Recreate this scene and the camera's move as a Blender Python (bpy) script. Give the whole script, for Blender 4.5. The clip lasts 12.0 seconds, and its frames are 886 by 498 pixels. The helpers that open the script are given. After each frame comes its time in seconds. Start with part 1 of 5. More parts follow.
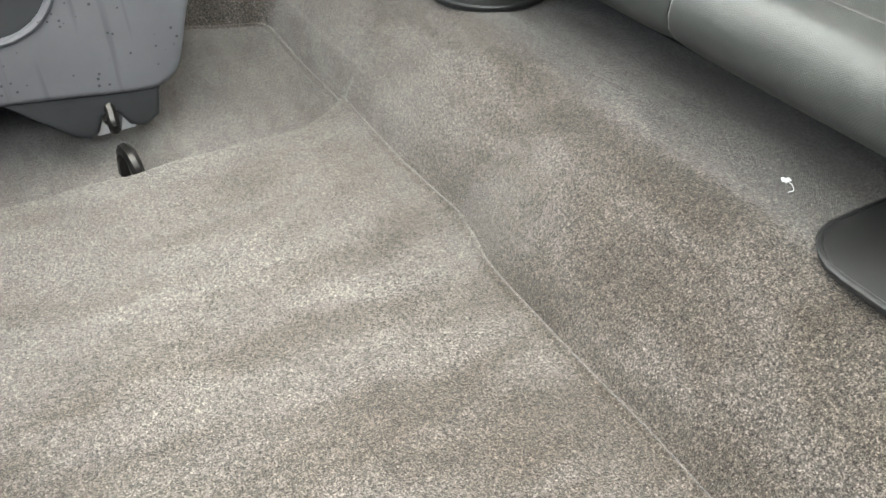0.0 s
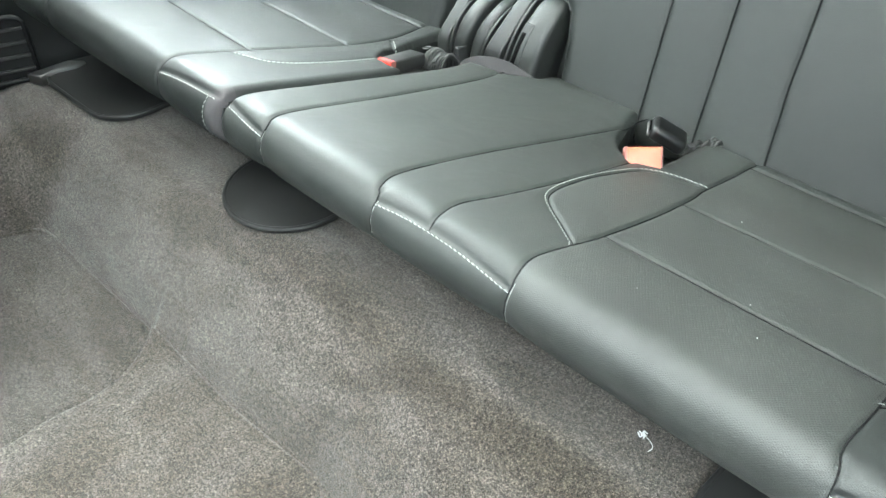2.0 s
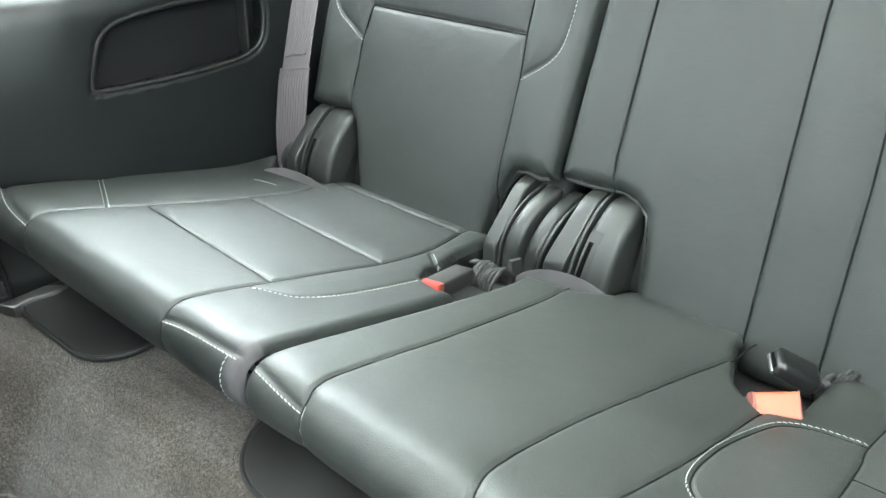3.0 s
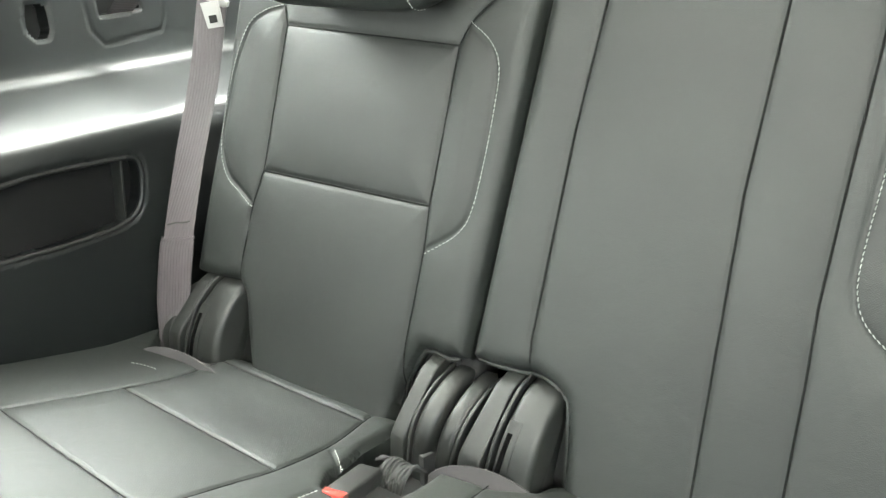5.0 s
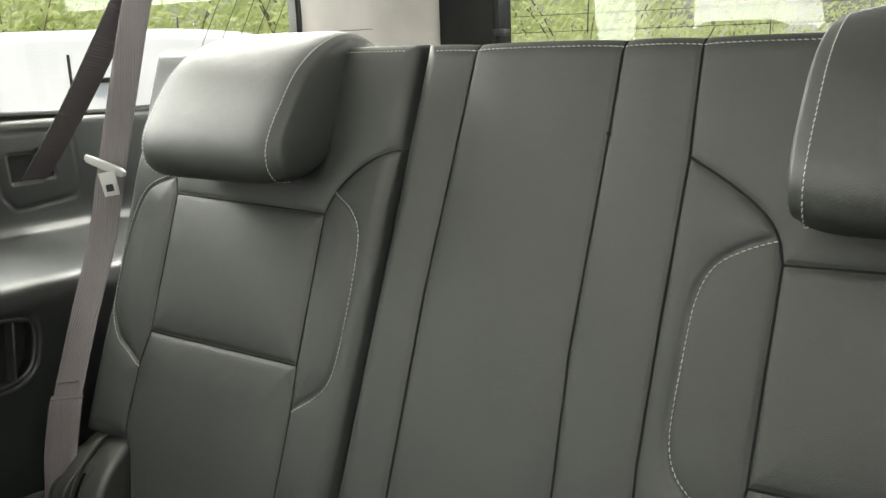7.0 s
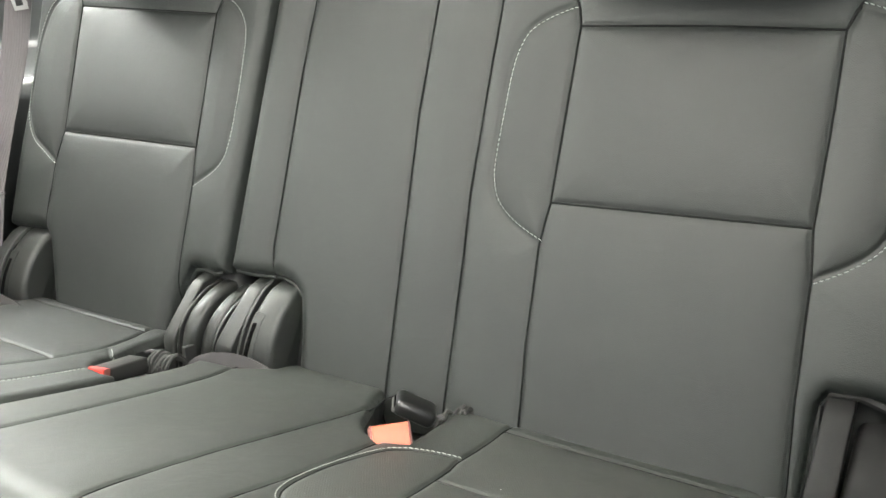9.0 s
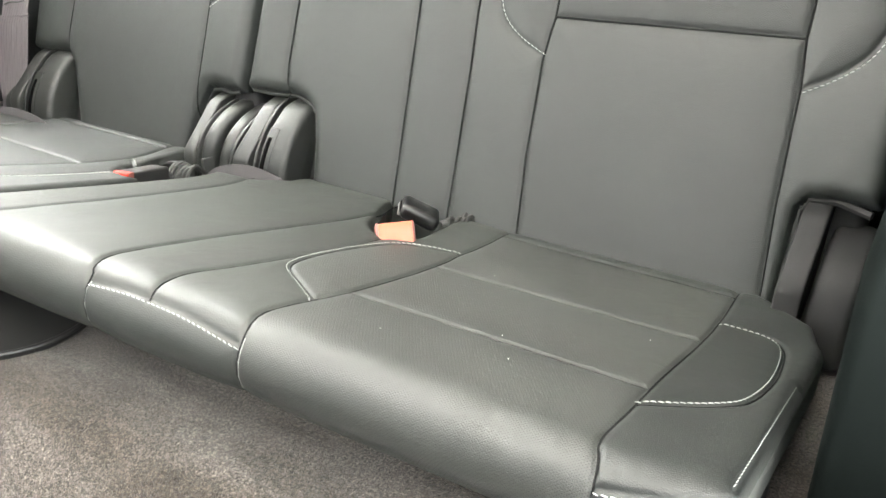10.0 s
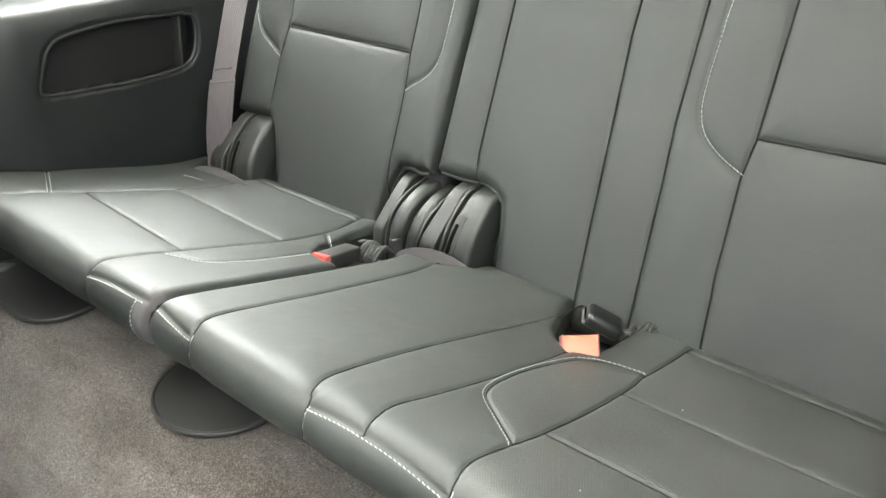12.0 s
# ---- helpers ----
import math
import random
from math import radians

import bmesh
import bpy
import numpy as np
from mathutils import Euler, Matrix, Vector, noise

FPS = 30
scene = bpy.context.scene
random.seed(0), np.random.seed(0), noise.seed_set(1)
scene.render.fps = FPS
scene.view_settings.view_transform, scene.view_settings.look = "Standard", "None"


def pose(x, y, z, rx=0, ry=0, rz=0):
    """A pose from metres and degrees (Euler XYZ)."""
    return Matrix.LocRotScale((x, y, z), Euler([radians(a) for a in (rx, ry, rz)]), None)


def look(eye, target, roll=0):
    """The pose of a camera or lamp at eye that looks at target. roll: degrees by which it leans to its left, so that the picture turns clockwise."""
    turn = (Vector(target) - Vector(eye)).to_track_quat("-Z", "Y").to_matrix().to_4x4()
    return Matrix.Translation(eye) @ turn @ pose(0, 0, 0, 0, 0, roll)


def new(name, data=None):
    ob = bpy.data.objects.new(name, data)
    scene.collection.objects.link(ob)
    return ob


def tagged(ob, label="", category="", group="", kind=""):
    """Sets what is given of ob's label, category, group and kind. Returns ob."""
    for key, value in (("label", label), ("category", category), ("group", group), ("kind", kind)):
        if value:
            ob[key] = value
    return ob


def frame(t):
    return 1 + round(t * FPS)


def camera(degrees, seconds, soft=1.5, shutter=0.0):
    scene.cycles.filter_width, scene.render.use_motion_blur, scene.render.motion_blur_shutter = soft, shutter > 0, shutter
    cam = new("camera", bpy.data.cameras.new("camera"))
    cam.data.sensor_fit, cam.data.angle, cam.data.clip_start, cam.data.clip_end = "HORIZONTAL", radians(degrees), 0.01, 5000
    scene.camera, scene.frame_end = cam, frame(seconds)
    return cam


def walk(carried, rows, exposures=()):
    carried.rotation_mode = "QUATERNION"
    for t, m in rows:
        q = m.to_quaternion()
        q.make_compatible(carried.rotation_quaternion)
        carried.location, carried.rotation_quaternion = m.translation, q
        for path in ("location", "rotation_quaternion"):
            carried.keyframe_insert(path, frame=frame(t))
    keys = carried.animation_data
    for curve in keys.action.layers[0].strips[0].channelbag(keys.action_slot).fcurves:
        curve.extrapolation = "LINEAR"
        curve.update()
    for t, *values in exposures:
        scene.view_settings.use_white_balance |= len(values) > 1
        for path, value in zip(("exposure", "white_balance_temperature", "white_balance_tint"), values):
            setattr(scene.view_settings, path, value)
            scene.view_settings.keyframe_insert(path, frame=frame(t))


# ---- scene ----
cam = camera(53.8, 12.0)
PATH = [
    (0, (0.4787, -0.6512, 0.4966), (-0.2144, -0.2785, -0.1205), -1.40),
    (0.5, (0.4490, -0.6331, 0.5563), (-0.2192, -0.2673, -0.0916), -2.96),
    (1, (0.3965, -0.6028, 0.6351), (-0.2199, -0.1656, -0.0199), -2.69),
    (1.5, (0.3304, -0.5697, 0.6790), (-0.2363, -0.0817, 0.0151), -2.54),
    (2, (0.2686, -0.5146, 0.7072), (-0.2924, 0.0123, 0.0687), -2.37),
    (2.5, (0.1690, -0.4405, 0.7040), (-0.4370, 0.1357, 0.1555), -2.73),
    (2.7, (0.1021, -0.4236, 0.6801), (-0.5141, 0.1671, 0.1591), -3.42),
    (4.3, (-0.0863, -0.3899, 0.7114), (-0.6042, 0.3136, 0.2248), -1.97),
    (4.5, (-0.0768, -0.3781, 0.7172), (-0.6023, 0.3317, 0.2480), -1.95),
    (5, (-0.0645, -0.3119, 0.7120), (-0.6139, 0.4262, 0.3203), -2.11),
    (5.5, (-0.0023, -0.2538, 0.7235), (-0.5672, 0.5143, 0.4220), -2.06),
    (6, (0.0054, -0.2403, 0.7268), (-0.5690, 0.5383, 0.4744), -2.34),
    (6.5, (0.0189, -0.2452, 0.7419), (-0.5593, 0.5353, 0.5042), -2.55),
    (7, (0.0842, -0.2546, 0.7417), (-0.4761, 0.5390, 0.5043), -2.28),
    (7.2, (0.1073, -0.2603, 0.7356), (-0.4402, 0.5400, 0.4910), -2.29),
    (8.8, (0.2624, -0.3998, 0.6523), (-0.2213, 0.4311, 0.3775), -1.53),
    (9, (0.2743, -0.4190, 0.6312), (-0.2008, 0.3909, 0.2872), -1.54),
    (9.5, (0.3121, -0.4506, 0.5859), (-0.1570, 0.3289, 0.1708), -1.12),
    (10, (0.3325, -0.4847, 0.5700), (-0.1352, 0.2667, 0.1046), -0.52),
    (10.5, (0.2983, -0.4729, 0.6248), (-0.2016, 0.2488, 0.1461), -0.90),
    (11, (0.2299, -0.4267, 0.6666), (-0.2929, 0.2800, 0.1899), -1.33),
    (11.5, (0.2196, -0.4092, 0.6802), (-0.3238, 0.2796, 0.2004), -1.41),
    (12, (0.2614, -0.4851, 0.7194), (-0.3293, 0.1662, 0.2431), -1.92),
]
EXPOSURE = [
    (0.0, 1.07, 6450, 8), (1.0, 1.05, 6450, 7), (1.5, 1.10, 6120, 4), (2.5, 1.24, 6000, 1), (4.5, 1.13, 6500, 4), (5.0, 1.15, 6600, 4), (5.5, 0.85, 6600, 5),
    (6.0, 0.30, 6850, 7), (6.5, 0.05, 6900, 7), (7.2, -0.03, 6950, 7), (8.8, 0.80, 6750, 8), (10.0, 1.37, 6750, 11), (11.0, 1.17, 6650, 9), (12.0, 1.15, 6650, 8)]
walk(cam, [(t, look(eye, target, roll)) for t, eye, target, roll in PATH], EXPOSURE)


# ---- light ----
world = bpy.data.worlds.new("sky")
scene.world = world
world.use_nodes = True
wn = world.node_tree
sky = wn.nodes.new("ShaderNodeTexSky")
sky.sky_type = "NISHITA"
sky.sun_disc = False
sky.sun_elevation = radians(70)
sky.sun_rotation = radians(129)
sky.dust_density = 2.0
wn.links.new(sky.outputs[0], wn.nodes["Background"].inputs[0])
wn.nodes["Background"].inputs[1].default_value = 0.15

sun_data = bpy.data.lights.new("sun", "SUN")
sun_data.energy, sun_data.angle, sun_data.color = 5.0, radians(6), (1.0, 0.95, 0.88)
sun = new("sun", sun_data)
sun.matrix_world = look((8, -6.5, 28), (0, 0, 0))


def window_light(name, centre, target, w, h, watts, spread=180):
    d = bpy.data.lights.new(name, "AREA")
    d.shape, d.size, d.size_y, d.energy = "RECTANGLE", w, h, watts
    d.color = (0.97, 1.0, 0.98)
    d.spread = radians(spread)
    ob = new(name, d)
    ob.matrix_world = look(centre, target)
    return ob


window_light("door_daylight", (0.72, -0.85, 0.92), (-0.30, -0.45, -0.05), 1.0, 0.36, 6.5, 120)
# added fill lamp by the door, in place of ground light on the headliner
window_light("headliner_fill", (0.68, -0.45, 0.15), (-0.10, -0.45, 1.04), 0.8, 0.4, 62, 85)
window_light("other_quarter_window_daylight", (0.46, 0.56, 0.81), (0.24, 0.40, 1.12), 1.0, 0.22, 4)
window_light("front_daylight", (-0.45, -1.95, 0.84), (-0.45, 0.3, 0.3), 1.8, 0.36, 0.7)
window_light("door_window_daylight", (-1.43, -0.93, 0.74), (-0.70, -0.25, 1.04), 1.3, 0.46, 12, 120)
window_light("quarter_window_daylight", (-1.48, 0.75, 0.955), (-0.70, 0.30, 0.75), 1.1, 0.17, 37)
window_light("rear_window_daylight", (-0.4, 1.80, 0.96), (-0.4, 0.5, 0.9), 1.3, 0.15, 11)


# ---- materials ----
def mat(name, colour, rough=0.5, metal=0.0):
    m = bpy.data.materials.new(name)
    m.use_nodes = True
    b = m.node_tree.nodes["Principled BSDF"]
    b.inputs["Base Color"].default_value = (*colour, 1)
    b.inputs["Roughness"].default_value = rough
    b.inputs["Metallic"].default_value = metal
    return m, m.node_tree.nodes, m.node_tree.links, b


def grain(m, nodes, links, b, c0, c1, patch=9.0, fine=900.0, depth=0.0004, rough=(0.4, 0.5), kind="voronoi", strength=0.4):
    """Two scales of colour, a fine relief and a wandering gloss."""
    tc = nodes.new("ShaderNodeTexCoord")
    big = nodes.new("ShaderNodeTexNoise")
    big.inputs["Scale"].default_value, big.inputs["Detail"].default_value = patch, 5
    links.new(tc.outputs["Object"], big.inputs["Vector"])
    ramp = nodes.new("ShaderNodeMix")
    ramp.data_type = "RGBA"
    ramp.inputs[6].default_value, ramp.inputs[7].default_value = (*c0, 1), (*c1, 1)
    stretch = nodes.new("ShaderNodeMapRange")
    stretch.inputs[1].default_value, stretch.inputs[2].default_value = 0.32, 0.68
    links.new(big.outputs[0], stretch.inputs[0])
    links.new(stretch.outputs[0], ramp.inputs[0])
    links.new(ramp.outputs[2], b.inputs["Base Color"])
    gloss = nodes.new("ShaderNodeMapRange")
    gloss.inputs[3].default_value, gloss.inputs[4].default_value = rough
    links.new(big.outputs[0], gloss.inputs[0])
    links.new(gloss.outputs[0], b.inputs["Roughness"])
    if kind == "voronoi":
        tex = nodes.new("ShaderNodeTexVoronoi")
        out = tex.outputs["Distance"]
    else:
        tex = nodes.new("ShaderNodeTexNoise")
        tex.inputs["Detail"].default_value = 3
        out = tex.outputs[0]
    tex.inputs["Scale"].default_value = fine
    links.new(tc.outputs["Object"], tex.inputs["Vector"])
    bump = nodes.new("ShaderNodeBump")
    bump.inputs["Strength"].default_value, bump.inputs["Distance"].default_value = strength, depth
    links.new(out, bump.inputs["Height"])
    links.new(bump.outputs[0], b.inputs["Normal"])
    return tc, ramp, bump, out


def leather(name, perforated=False, brighten=(1.0, 1.0, 1.0)):
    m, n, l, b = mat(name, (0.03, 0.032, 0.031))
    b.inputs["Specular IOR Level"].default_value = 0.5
    tc, ramp, bump, out = grain(m, n, l, b, *[tuple(c * d for c, d in zip(hue, brighten)) for hue in ((0.0096, 0.0113, 0.0101), (0.0142, 0.0166, 0.0149))], 7, 900, 0.0004, (0.50, 0.61))
    # slack and fine wrinkles of the hide
    ruffle = n.new("ShaderNodeTexNoise")
    ruffle.inputs["Scale"].default_value, ruffle.inputs["Detail"].default_value, ruffle.inputs["Distortion"].default_value = 38, 4, 0.6
    l.new(tc.outputs["Object"], ruffle.inputs["Vector"])
    wave_bump = n.new("ShaderNodeBump")
    wave_bump.inputs["Strength"].default_value, wave_bump.inputs["Distance"].default_value = 0.35, 0.0022
    l.new(ruffle.outputs[0], wave_bump.inputs["Height"])
    l.new(wave_bump.outputs[0], bump.inputs["Normal"])
    if perforated:
        # rows of pin holes 2.6 mm apart
        sep = n.new("ShaderNodeSeparateXYZ")
        l.new(tc.outputs["Object"], sep.inputs[0])

        def wave(a, bb, sign):
            s = n.new("ShaderNodeMath")
            s.operation = "ADD" if sign > 0 else "SUBTRACT"
            l.new(a, s.inputs[0])
            l.new(bb, s.inputs[1])
            k = n.new("ShaderNodeMath")
            k.operation = "MULTIPLY"
            k.inputs[1].default_value = 2 * math.pi / 0.0032
            l.new(s.outputs[0], k.inputs[0])
            c = n.new("ShaderNodeMath")
            c.operation = "COSINE"
            l.new(k.outputs[0], c.inputs[0])
            return c.outputs[0]
        yz = n.new("ShaderNodeMath")
        yz.operation = "ADD"
        l.new(sep.outputs[1], yz.inputs[0])
        l.new(sep.outputs[2], yz.inputs[1])
        add = n.new("ShaderNodeMath")
        add.operation = "ADD"
        l.new(wave(sep.outputs[0], yz.outputs[0], 1), add.inputs[0])
        l.new(wave(sep.outputs[0], yz.outputs[0], -1), add.inputs[1])
        hole = n.new("ShaderNodeMapRange")
        hole.inputs[1].default_value, hole.inputs[2].default_value = 0.7, 1.5
        l.new(add.outputs[0], hole.inputs[0])
        dark = n.new("ShaderNodeMix")
        dark.data_type = "RGBA"
        dark.inputs[7].default_value = (0.004, 0.004, 0.004, 1)
        l.new(hole.outputs[0], dark.inputs[0])
        l.new(ramp.outputs[2], dark.inputs[6])
        l.new(dark.outputs[2], b.inputs["Base Color"])
        pits = n.new("ShaderNodeBump")
        pits.invert = True
        pits.inputs["Strength"].default_value, pits.inputs["Distance"].default_value = 0.26, 0.0007
        l.new(hole.outputs[0], pits.inputs["Height"])
        l.new(bump.outputs[0], pits.inputs["Normal"])
        l.new(pits.outputs[0], b.inputs["Normal"])
    return m


def carpet(name, c0, c1, stretch, off, nap):
    m, n, l, b = mat(name, c0, 0.95)
    b.inputs["Specular IOR Level"].default_value = 0.1
    b.inputs["Sheen Weight"].default_value = 0.25
    b.inputs["Sheen Roughness"].default_value = 0.5
    tc, ramp, bump, out = grain(m, n, l, b, c0, c1, 11, 700, 0.0022, (0.9, 1.0), "noise", 0.9)

    def math_node(op, a, bb):
        k = n.new("ShaderNodeMath")
        k.operation = op
        for i, v in enumerate((a, bb)):
            if isinstance(v, (int, float)):
                k.inputs[i].default_value = v
            else:
                l.new(v, k.inputs[i])
        return k.outputs[0]

    def ranged(v, lo, hi, to_lo, to_hi):
        k = n.new("ShaderNodeMapRange")
        for i, x in enumerate((lo, hi, to_lo, to_hi)):
            k.inputs[i + 1].default_value = x
        l.new(v, k.inputs[0])
        return k.outputs[0]

    # single tufts: light and dark tips of two sizes
    tips = []
    for size in (650, 1100):
        tuft = n.new("ShaderNodeTexVoronoi")
        tuft.inputs["Scale"].default_value = size
        l.new(tc.outputs["Object"], tuft.inputs["Vector"])
        tip = n.new("ShaderNodeSeparateColor")
        l.new(tuft.outputs["Color"], tip.inputs[0])
        tips.append(tip.outputs[0])
    soft = n.new("ShaderNodeTexNoise")
    soft.inputs["Scale"].default_value, soft.inputs["Detail"].default_value = 520, 2
    l.new(tc.outputs["Object"], soft.inputs["Vector"])
    tuft_value = math_node("MULTIPLY", ranged(tips[0], 0, 1, 0.45, 1.55), ranged(tips[1], 0, 1, 0.45, 1.55))
    tuft_value = math_node("MULTIPLY", tuft_value, ranged(soft.outputs[0], 0.3, 0.7, 0.68, 1.32))
    clump = n.new("ShaderNodeTexNoise")
    clump.inputs["Scale"].default_value, clump.inputs["Detail"].default_value = 260, 3
    l.new(tc.outputs["Object"], clump.inputs["Vector"])
    tuft_value = math_node("MULTIPLY", tuft_value, ranged(clump.outputs[0], 0.32, 0.68, 0.62, 1.38))
    # streaks of brushed nap
    turn = n.new("ShaderNodeMapping")
    turn.inputs["Scale"].default_value = stretch
    turn.inputs["Location"].default_value = (off, off, 0)
    turn.inputs["Rotation"].default_value = (0, 0, radians(14))
    l.new(tc.outputs["Object"], turn.inputs[0])
    lay = n.new("ShaderNodeTexNoise")
    lay.inputs["Scale"].default_value, lay.inputs["Detail"].default_value, lay.inputs["Distortion"].default_value = 4.4, 8, 0.5
    l.new(turn.outputs[0], lay.inputs["Vector"])
    scale = n.new("ShaderNodeVectorMath")
    scale.operation = "SCALE"
    l.new(ramp.outputs[2], scale.inputs[0])
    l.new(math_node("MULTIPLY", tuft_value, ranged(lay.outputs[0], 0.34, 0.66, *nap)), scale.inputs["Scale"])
    # brownish worn patches
    brown = n.new("ShaderNodeMix")
    brown.data_type, brown.blend_type = "RGBA", "MULTIPLY"
    brown.inputs[7].default_value = (0.97, 0.915, 0.82, 1)
    l.new(ranged(lay.outputs[0], 0.36, 0.58, 1.0, 0.0), brown.inputs[0])
    l.new(scale.outputs[0], brown.inputs[6])
    l.new(brown.outputs[2], b.inputs["Base Color"])
    return m


def specks(m):
    """Dark specks of dirt and faint run marks on a plastic shell."""
    n, l = m.node_tree.nodes, m.node_tree.links
    b = n["Principled BSDF"]
    clean = b.inputs["Base Color"].links[0].from_socket
    tc = n.new("ShaderNodeTexCoord")
    for stretch, size, lo, hi, tint, amount in (((1, 1, 1), 85, 0.10, 0.05, 0.22, 1.0), ((7, 7, 0.6), 7, 0.60, 0.70, 0.62, 0.7)):
        turn = n.new("ShaderNodeMapping")
        turn.inputs["Scale"].default_value = stretch
        l.new(tc.outputs["Object"], turn.inputs[0])
        if lo > hi:
            spot = n.new("ShaderNodeTexVoronoi")
            mask = n.new("ShaderNodeTexNoise")
            mask.inputs["Scale"].default_value = 14
            l.new(tc.outputs["Object"], mask.inputs["Vector"])
            add = n.new("ShaderNodeMath")
            add.operation = "SUBTRACT"
            l.new(turn.outputs[0], spot.inputs["Vector"])
            spot.inputs["Scale"].default_value = size
            cut = n.new("ShaderNodeMapRange")
            cut.inputs[1].default_value, cut.inputs[2].default_value, cut.inputs[3].default_value, cut.inputs[4].default_value = 0.38, 0.62, -0.10, 0.14
            l.new(mask.outputs[0], cut.inputs[0])
            l.new(spot.outputs["Distance"], add.inputs[0])
            l.new(cut.outputs[0], add.inputs[1])
            value = add.outputs[0]
        else:
            spot = n.new("ShaderNodeTexNoise")
            spot.inputs["Scale"].default_value = size
            l.new(turn.outputs[0], spot.inputs["Vector"])
            value = spot.outputs[0]
        rng_node = n.new("ShaderNodeMapRange")
        rng_node.inputs[1].default_value, rng_node.inputs[2].default_value, rng_node.inputs[4].default_value = lo, hi, amount
        l.new(value, rng_node.inputs[0])
        mix = n.new("ShaderNodeMix")
        mix.data_type, mix.blend_type = "RGBA", "MULTIPLY"
        l.new(rng_node.outputs[0], mix.inputs[0])
        l.new(clean, mix.inputs[6])
        mix.inputs[7].default_value = (tint, tint, tint, 1)
        clean = mix.outputs[2]
    l.new(clean, b.inputs["Base Color"])


def plain(name, c0, c1, rough=(0.45, 0.6), fine=800, depth=0.0003, patch=8, metal=0.0, strength=0.4):
    m, n, l, b = mat(name, c0, rough[0], metal)
    grain(m, n, l, b, c0, c1, patch, fine, depth, rough, "noise", strength)
    return m


LEATHER = leather("black_leather")
PERFORATED = leather("perforated_black_leather", True)
# Warm insert tint is its own; the extra brightness is light put in.
SEAT_INSERT = leather("brightened_perforated_seat_leather", True, (2.55, 2.33, 2.33))
SEAT_TOP = leather("brightened_seat_leather", False, (1.65, 1.58, 1.56))
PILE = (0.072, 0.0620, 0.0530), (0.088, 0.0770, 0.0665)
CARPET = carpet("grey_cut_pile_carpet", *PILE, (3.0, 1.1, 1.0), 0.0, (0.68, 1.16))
# Darker copy for slope and well: tone of pile leaning away, put in colour.
CARPET_SLOPE = carpet("grey_cut_pile_carpet_darker_brushed_across", *PILE, (1.2, 4.2, 1.0), 3.7, (0.54, 1.10))
FELT = plain("grey_felt", (0.043, 0.040, 0.0415), (0.055, 0.0515, 0.0525), (0.9, 1.0), 700, 0.001)
PLASTIC = plain("black_grained_plastic", (0.0045, 0.0052, 0.0052), (0.007, 0.008, 0.0078), (0.34, 0.43), 900, 0.0003)
PAD = plain("black_smooth_plastic", (0.018, 0.018, 0.0175), (0.025, 0.025, 0.024), (0.42, 0.52), 900, 0.0003)
HINGE = plain("satin_black_plastic", (0.012, 0.013, 0.012), (0.018, 0.019, 0.0175), (0.43, 0.53), 1100, 0.0002)
GREY_PLASTIC = plain("dusty_grey_plastic", (0.082, 0.082, 0.089), (0.105, 0.105, 0.113), (0.45, 0.6), 700, 0.0003)
DARK_GREY = plain("dark_grey_plastic", (0.016, 0.0165, 0.018), (0.023, 0.024, 0.0255), (0.5, 0.6), 700, 0.0003)
DARK_FABRIC = plain("dark_green_grey_panel_fabric", (0.003, 0.0042, 0.004), (0.005, 0.0065, 0.006), (0.8, 0.95), 900, 0.0006)
# Dull black: draws the shade in the sewn folds as thin lines.
SEAM = plain("dull_black", (0.006, 0.006, 0.006), (0.009, 0.009, 0.009), (0.8, 0.9))
LIGHT_TRIM = plain("pale_grey_trim", (0.42, 0.41, 0.39), (0.48, 0.47, 0.45), (0.6, 0.75), 700, 0.0004)
HEADLINER = plain("grey_headliner_cloth", (0.72, 0.695, 0.675), (0.77, 0.745, 0.725), (0.9, 1.0), 900, 0.001)
WEBBING = plain("grey_belt_webbing", (0.055, 0.047, 0.0505), (0.068, 0.0585, 0.0625), (0.5, 0.65), 1200, 0.0004)
DARK_STRAP = plain("dark_knitted_strap", (0.020, 0.020, 0.019), (0.032, 0.031, 0.029), (0.7, 0.85), 900, 0.0006)
THREAD = plain("pale_grey_thread", (0.26, 0.27, 0.255), (0.33, 0.34, 0.32), (0.7, 0.8), 900, 0.0002)
RED = plain("red_button", (0.46, 0.022, 0.013), (0.5, 0.03, 0.018), (0.35, 0.45), 500, 0.0002)
ORANGE = plain("orange_button", (0.37, 0.062, 0.022), (0.42, 0.074, 0.027), (0.35, 0.45), 500, 0.0002)
BUTTON_FRAME = plain("dull_red_plastic", (0.16, 0.05, 0.04), (0.19, 0.06, 0.05), (0.4, 0.5), 500, 0.0002)
LATCH = plain("pale_grey_latch_plastic", (0.24, 0.24, 0.235), (0.28, 0.28, 0.275), (0.35, 0.5))
STEEL = plain("dull_steel", (0.3, 0.29, 0.28), (0.4, 0.39, 0.38), (0.3, 0.45), 400, 0.0002, metal=1.0)
DARK_STEEL = plain("black_painted_steel", (0.014, 0.013, 0.012), (0.03, 0.028, 0.025), (0.25, 0.4), 300, 0.0003, metal=0.6)
WHITE_FLUFF = plain("white_lint", (0.75, 0.75, 0.74), (0.8, 0.8, 0.8), (0.9, 1.0))
RUBBER_BLACK = plain("rubber_black", (0.012, 0.012, 0.012), (0.018, 0.018, 0.018), (0.5, 0.65))
BODY_PAINT = plain("white_car_paint", (0.75, 0.76, 0.76), (0.8, 0.8, 0.8), (0.15, 0.25), 50, 0.00005)
ASPHALT = plain("pale_dusty_ground", (0.3, 0.29, 0.27), (0.42, 0.4, 0.37), (0.85, 1.0), 60, 0.01, 0.6)
